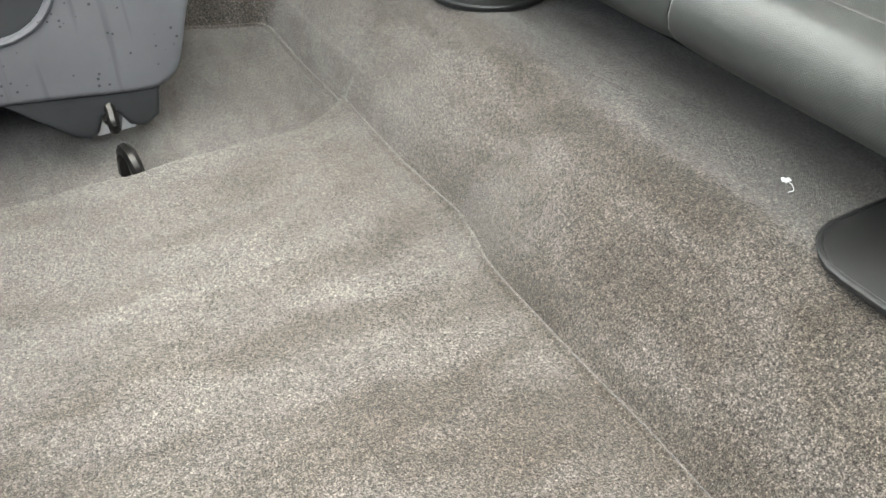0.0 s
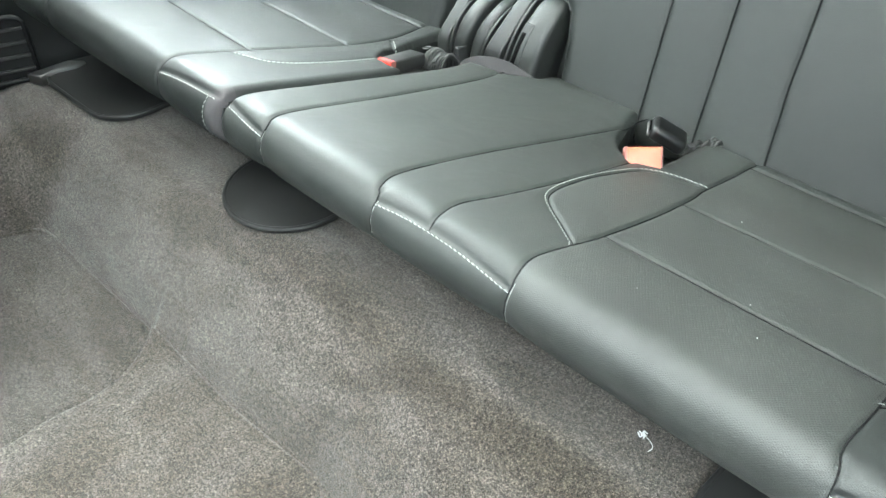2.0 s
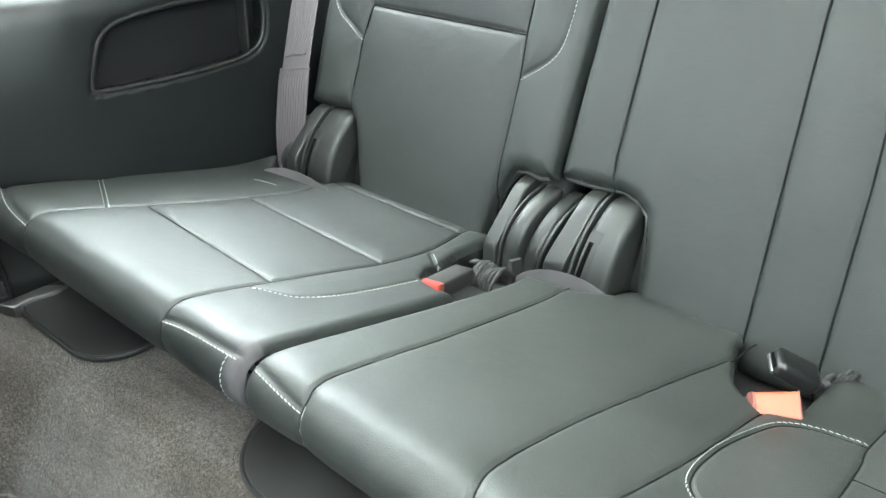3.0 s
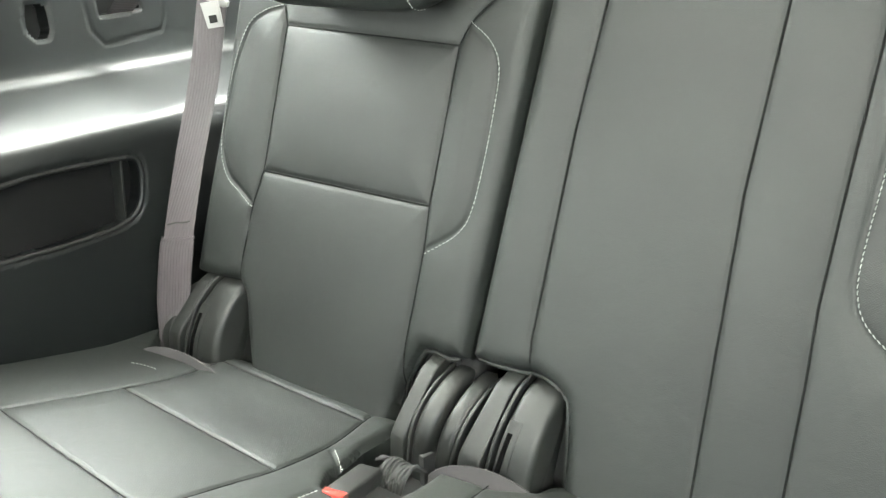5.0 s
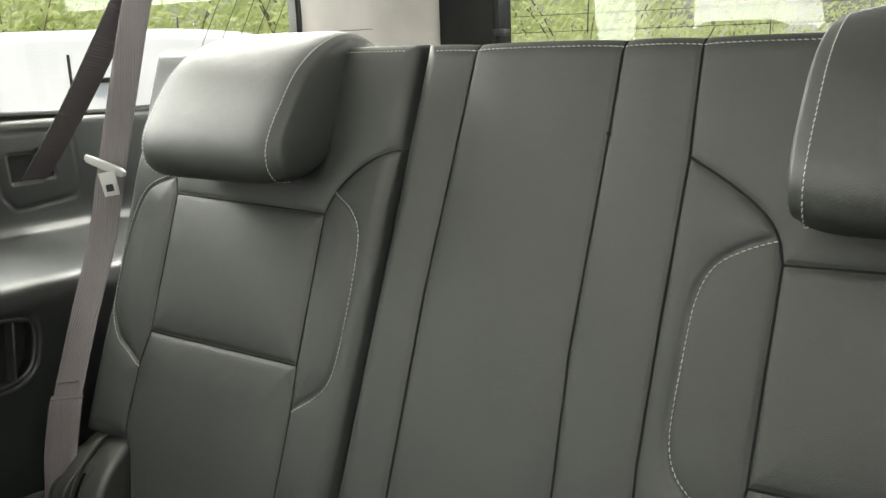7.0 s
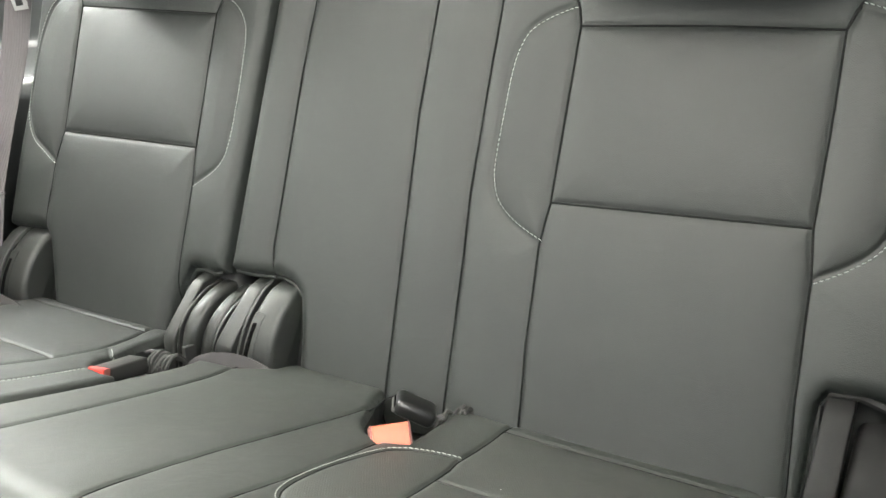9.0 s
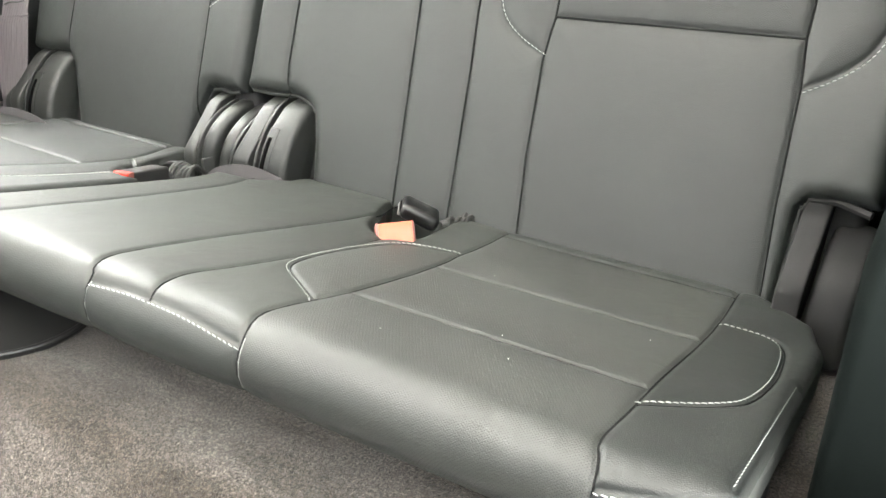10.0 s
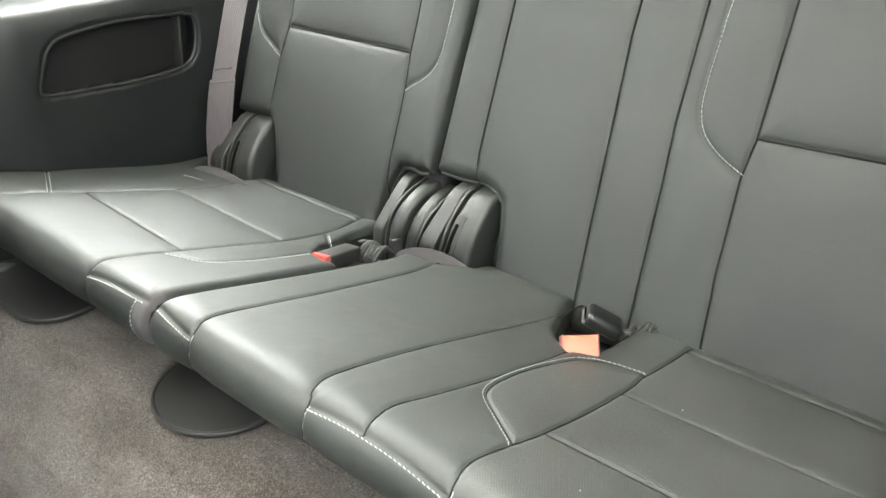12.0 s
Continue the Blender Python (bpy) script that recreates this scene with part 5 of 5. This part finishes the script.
run = [TOP, (-1.095, 0.615, 0.78), (-1.118, 0.58, 0.62), (-1.124, 0.565, 0.56), (-1.130, 0.535, 0.45), (-1.126, 0.485, 0.34), (-1.110, 0.435, 0.245), (-1.106, 0.420, 0.205), (-1.108, 0.402, 0.13), (-1.10, 0.39, 0.06)]
pts = smooth_line(run, 6)
part("lap_webbing", ribbon(pts, 0.047, 0.0016, [(0.82, 0.45, 0.1)] * len(pts)), WEBBING, belt)
run = [TOP, (-1.137, 0.632, 0.81), (-1.262, 0.615, 0.665), (-1.375, 0.598, 0.545), (-1.42, 0.59, 0.505)]
pts = smooth_line(run, 6)
part("shoulder_webbing", ribbon(pts, 0.047, 0.0016, [(0.45, 0.83, 0.3)] * len(pts)), WEBBING, belt)
# sewn end of the strap
for k in range(4):
    o = Vector((0.82, 0.45, 0.1)).normalized() * (0.001 + 0.0055 * k)
    part("sewn_bar", tube(bmesh.new(), [Vector((-1.1065, 0.4195, 0.203)) + o + Vector((0.0006, -0.0022, 0)), Vector((-1.1075, 0.4105, 0.166)) + o + Vector((0.0006, -0.0022, 0))], 0.0008, 6), DARK_STRAP, belt)
# the doubled end of the webbing
run = [(-1.1085, 0.4265, 0.227), (-1.107, 0.418, 0.205), (-1.108, 0.400, 0.13), (-1.10, 0.388, 0.06)]
pts = smooth_line(run, 6)
part("webbing_end", ribbon(pts, 0.053, 0.0030, [(0.82, 0.45, 0.1)] * len(pts)), WEBBING, belt)
# fold of the doubled webbing
part("webbing_fold", tube(bmesh.new(), [Vector((-1.1085, 0.4265, 0.227)) + Vector((0.82, 0.45, 0.1)).normalized() * d for d in (-0.0265, -0.010, 0.010, 0.0265)], 0.0026, 8), WEBBING, belt)
# crease above the fold, where the webbing was once sewn
part("sewn_crease", tube(bmesh.new(), smooth_line([Vector((-1.1085, 0.4335, 0.250)) + Vector((0.82, 0.45, 0.1)).normalized() * d + Vector((0, 0, h)) for d, h in ((-0.019, -0.001), (-0.006, 0.0012), (0.006, 0.0002), (0.016, 0.0015))], 3), 0.0013, 6), DARK_STRAP, belt)
tg = part("latch_bar", slab([(-0.034, -0.003), (-0.028, -0.007), (0.028, -0.008), (0.034, -0.004), (0.033, 0.003), (0.024, 0.006), (-0.024, 0.005), (-0.034, 0.004)], "y", -0.005, 0.005, 0.0025), LATCH, belt, "pale grey latch tongue")
tg.matrix_world = pose(-1.113, 0.547, 0.567, 0, 24, 28)
tp = part("latch_plate", slab([(-0.012, -0.045), (0.012, -0.045), (0.014, -0.008), (-0.014, -0.008)], "y", -0.0015, 0.0015, 0.0006), LATCH, belt)
ts = part("latch_slot", box(bmesh.new(), (-0.006, -0.0025, -0.038), (0.006, -0.0012, -0.027)), RUBBER_BLACK, belt)
ts.matrix_world = pose(-1.104, 0.540, 0.566, 0, -8, 28)
tp.matrix_world = pose(-1.104, 0.540, 0.566, 0, -8, 28)
part("belt_guide", box(bmesh.new(), (-1.12, 0.61, 0.88), (-1.03, 0.67, 0.93), 0.012), PLASTIC, belt)
part("guide_bracket", box(bmesh.new(), (-1.46, 0.62, 0.90), (-1.06, 0.66, 0.92), 0.008), PLASTIC, belt)


# pads on the floor under the seats
def rounded(x0, x1, y0, y1, r, n=7):
    out = []
    for cx, cy, a in ((x1 - r, y1 - r, 0), (x0 + r, y1 - r, 90), (x0 + r, y0 + r, 180), (x1 - r, y0 + r, 270)):
        for k in range(n):
            t = radians(a + 90 * k / (n - 1))
            out.append((cx + r * math.cos(t), cy + r * math.sin(t)))
    return out


def floor_pad(outline, label):
    p = thing("floor_pad", label, "floor cover", "seat foot covers")
    part("pad", slab(outline, "z", 0.0005, 0.013, 0.005, 3), PAD, p)
    bm = bmesh.new()
    tube(bm, [(x, y, 0.0105) for x, y in outline], 0.0035, 8, True)
    part("rim", bm, PAD, p)
    return p


circle = [(-0.590 + 0.094 * math.cos(2 * math.pi * k / 40), 0.013 + 0.094 * math.sin(2 * math.pi * k / 40)) for k in range(40)]
floor_pad(circle, "round black plastic floor cover under the seat")
floor_pad(rounded(0.082, 0.298, -0.083, 0.15, 0.06), "black plastic floor cover with rounded corners under the seat")
floor_pad(rounded(-1.19, -0.925, -0.083, 0.15, 0.07), "black plastic floor cover beside the wall under the seat")


def seat_leg(x, parent):
    part("leg", box(bmesh.new(), (x - 0.03, 0.07, 0.010), (x + 0.03, 0.12, 0.075), 0.006), DARK_STEEL, parent)


# Added black boards: block light and give the dark under the seats.
part("under_seat_blackout", box(bmesh.new(), (W0 + 0.01, 0.12, 0.0), (0.27, 0.135, 0.085), 0.003), RUBBER_BLACK, wide_seat)
part("under_seat_blackout", box(bmesh.new(), (NC0 + 0.02, 0.12, 0.0), (NC1 - 0.005, 0.135, 0.085), 0.003), RUBBER_BLACK, narrow_seat)
for x0, x1 in ((0.10, 0.145), (0.175, 0.225)):
    part("frame_clip", box(bmesh.new(), (x0, -0.035, 0.103), (x1, -0.02, 0.112), 0.002), STEEL, wide_seat)
# Added black block: shade put in the gap beside the wall.
part("gap_filler", box(bmesh.new(), (-1.150, 0.36, 0.0), (-1.10, 0.47, 0.05), 0.01), VOID, narrow_seat)
seat_leg(-0.56, wide_seat)
seat_leg(0.2, wide_seat)
seat_leg(-0.64, narrow_seat)
seat_leg(-1.08, narrow_seat)

# second-row seat: lower corner of its backrest, with floor latch
second = thing("second_row_seat", "folded second-row seat with dusty grey plastic back", "car seat")
out = smooth_line([(-1.2, -0.015), (-0.9, -0.018), (-0.70, -0.026), (-0.60, -0.038), (-0.50, -0.052), (-0.463, -0.050), (-0.438, -0.03), (-0.425, 0.0), (-0.405, 0.06), (-0.345, 0.20), (-0.29, 0.30), (-0.262, 0.37), (-0.28, 0.42), (-0.36, 0.44), (-0.55, 0.40), (-0.75, 0.14), (-0.9, 0.10), (-1.2, 0.1)], 4, True)
sb = part("back_shell", slab([(p[0], p[1]) for p in out], "x", -1.15, -0.715, 0.012, 3), GREY_PLASTIC, second)
ring = [(-0.712, -0.655 + 0.085 * math.cos(2 * math.pi * k / 32), 0.148 + 0.085 * math.sin(2 * math.pi * k / 32)) for k in range(32)]
part("recess_rim", tube(bmesh.new(), ring, 0.0055, 8, True), GREY_PLASTIC, second, "pale rim")
part("recess", slab([(p[1], p[2]) for p in ring], "x", -0.72, -0.7135, 0.001), DARK_GREY, second)
foot = [(-0.68, -0.03), (-0.60, -0.105), (-0.578, -0.112), (-0.566, -0.105), (-0.556, -0.082), (-0.535, -0.082), (-0.522, -0.105), (-0.50, -0.113), (-0.477, -0.10), (-0.466, -0.05), (-0.5, -0.02)]
part("latch_shroud", slab(foot, "x", -0.80, -0.728, 0.008), DARK_GREY, second)
part("latch_hook", tube(bmesh.new(), smooth_line([(-0.735, -0.545, -0.065), (-0.724, -0.545, -0.078), (-0.718, -0.546, -0.090), (-0.722, -0.546, -0.101)], 5), 0.0085), DARK_STEEL, second)
part("latch_plate", box(bmesh.new(), (-0.79, -0.566, -0.11), (-0.77, -0.522, -0.07), 0.002), STEEL, second)
part("latch_plate", slab([(-0.570, -0.114), (-0.550, -0.114), (-0.562, -0.080)], "x", -0.760, -0.740), LATCH, second, "pale plate beside the hook")
part("latch_plate", slab([(-0.536, -0.114), (-0.514, -0.114), (-0.526, -0.080)], "x", -0.760, -0.740), LATCH, second, "pale plate beside the hook")
part("seat_base", box(bmesh.new(), (-1.12, -1.2, -0.175), (-0.90, -0.80, 0.0), 0.02), PAD, second)
second.location = (0, 0.006, -0.038)
st = thing("floor_striker", "black painted steel floor striker in the carpet", "floor striker")
part("loop", tube(bmesh.new(), smooth_line([(-0.700, -0.544, -0.20), (-0.690, -0.541, -0.158), (-0.668, -0.538, -0.148), (-0.645, -0.535, -0.156), (-0.634, -0.533, -0.20)], 5), 0.010), DARK_STEEL, st)

# lint on the carpet
lint = thing("lint", "scrap of white lint on the carpet", "lint")
random.seed(4)
bm = bmesh.new()
for k in range(9):
    a = random.uniform(0, 6.28)
    r = random.uniform(0.002, 0.007)
    c = Vector((r * math.cos(a), r * math.sin(a), 0.002))
    tube(bm, smooth_line([c, c + Vector((random.uniform(-0.004, 0.004), random.uniform(-0.004, 0.004), 0.003)), c + Vector((random.uniform(-0.008, 0.008), random.uniform(-0.006, 0.006), 0.001))], 3), 0.0012, 5)
part("fluff", bm, WHITE_FLUFF, lint)
part("fibre", tube(bmesh.new(), smooth_line([(0.005, 0, 0.003), (0.018, -0.004, 0.004), (0.028, -0.012, 0.003), (0.026, -0.022, 0.002)], 5), 0.0006, 5), WHITE_FLUFF, lint)

lint.scale = (0.62, 0.62, 0.62)

# air vent low on the side panel
vent = thing("air_vent", "dark slatted air vent low on the side panel", "air vent")
vx = -1.222
part("vent_rim", tube(bmesh.new(), [(vx + 0.004, y, z) for y, z in rounded(-0.21, -0.052, 0.0, 0.112, 0.018)], 0.004, 8, True), PLASTIC, vent)
part("vent_back", slab(rounded(-0.21, -0.052, 0.0, 0.112, 0.018), "x", vx - 0.004, vx + 0.0005), RUBBER_BLACK, vent)
for k in range(4):
    z = 0.016 + 0.024 * k
    part("slat", box(bmesh.new(), (vx, -0.206, z), (vx + 0.006, -0.056, z + 0.005), 0.001), PAD, vent)
pivot = Vector((vx, -0.131, 0))
vent.matrix_world = Matrix.Translation(pivot + Vector((0.002, -0.016, 0))) @ Matrix.Rotation(radians(-23), 4, "Z") @ Matrix.Translation(-pivot)
clip = thing("sill_bracket", "pale metal bracket at the foot of the side panel", "bracket")
part("bracket", slab([(-1.175, -0.10), (-1.168, -0.03), (-1.145, -0.01), (-1.14, -0.03), (-1.150, -0.06), (-1.146, -0.09)], "z", 0.0, 0.02, 0.004), STEEL, clip)


# ---- outside ----
gm = bmesh.new()
bmesh.ops.create_grid(gm, x_segments=8, y_segments=8, size=600)
bmesh.ops.translate(gm, verts=gm.verts, vec=(0, 0, -0.95))
tagged(part("ground", gm, ASPHALT, None, "", False), "pale dusty ground around the car", "ground", kind="structure")

van = thing("parked_van", "white panel van parked beside the car", "van")
VAN = pose(-3.95, 2.45, 0, 0, 0, 56)
prof = [(p[0], p[1]) for p in smooth_line([(-2.6, -0.55), (-2.62, 0.3), (-2.55, 0.76), (-2.3, 0.82), (-0.5, 0.84), (0.6, 0.82), (1.0, 0.70), (1.55, 0.22), (2.1, 0.10), (2.2, -0.2), (2.2, -0.55)], 4)]
part("body", slab(prof, "y", 0.0, 1.9, 0.06, 4), BODY_PAINT, van)
for dx in (-1.9, 1.45):
    bm = bmesh.new()
    bmesh.ops.create_cone(bm, cap_ends=True, segments=28, radius1=0.34, radius2=0.34, depth=0.22, matrix=pose(dx, 0.08, -0.61, 90, 0, 0))
    part("wheel", bm, RUBBER_BLACK, van)
for dx in (-0.75, -0.05):
    part("door_handle", box(bmesh.new(), (dx, -0.03, 0.575), (dx + 0.2, 0.0, 0.60), 0.008), RUBBER_BLACK, van)
part("door_gap", box(bmesh.new(), (-0.12, -0.004, -0.4), (-0.105, 0.004, 0.72)), RUBBER_BLACK, van)
van.matrix_world = VAN


def bush(x, y, h, seed):
    rng = random.Random(seed)
    b = thing("bush", "sunlit yellow-green bush beyond the car park", "bush", "roadside bushes")
    bm = bmesh.new()
    base = Vector((x, y, -0.95))
    limbs = []
    for k in range(6):
        a = rng.uniform(0, 6.28)
        tip = base + Vector((math.cos(a) * h * 0.35, math.sin(a) * h * 0.35, h * rng.uniform(0.6, 0.95)))
        tube(bm, smooth_line([base, base.lerp(tip, 0.5) + Vector((0, 0, h * 0.1)), tip], 3), 0.013, 5)
        limbs.append(tip)
    part("trunk", bm, BARK, b)
    V, F = [], []
    for k in range(1300):
        t = rng.choice(limbs)
        c = base.lerp(t, rng.uniform(0.35, 1.1)) + Vector((rng.gauss(0, h * 0.16), rng.gauss(0, h * 0.16), rng.gauss(0, h * 0.12)))
        s = h * rng.uniform(0.016, 0.036)
        d = Vector((rng.gauss(0, 1), rng.gauss(0, 1), rng.gauss(0, 1))).normalized()
        e = d.orthogonal().normalized()
        f = d.cross(e)
        i = len(V)
        V += [c - e * s, c + f * s * 0.5 + d * s * 0.2, c + e * s, c - f * s * 0.5 + d * s * 0.2]
        F.append((i, i + 1, i + 2, i + 3))
    me = bpy.data.meshes.new("crown")
    me.from_pydata([tuple(v) for v in V], [], F)
    me.materials.append(LEAF)
    ob = new("crown", me)
    ob.parent = b


rng = random.Random(11)
for k in range(34):
    a = radians(84 + k * 2.3 + rng.uniform(-0.8, 0.8))
    d = rng.uniform(15, 26)
    bush(d * math.cos(a), d * math.sin(a), rng.uniform(2.0, 2.5) if a < radians(112) else rng.uniform(2.7, 3.8), 100 + k)
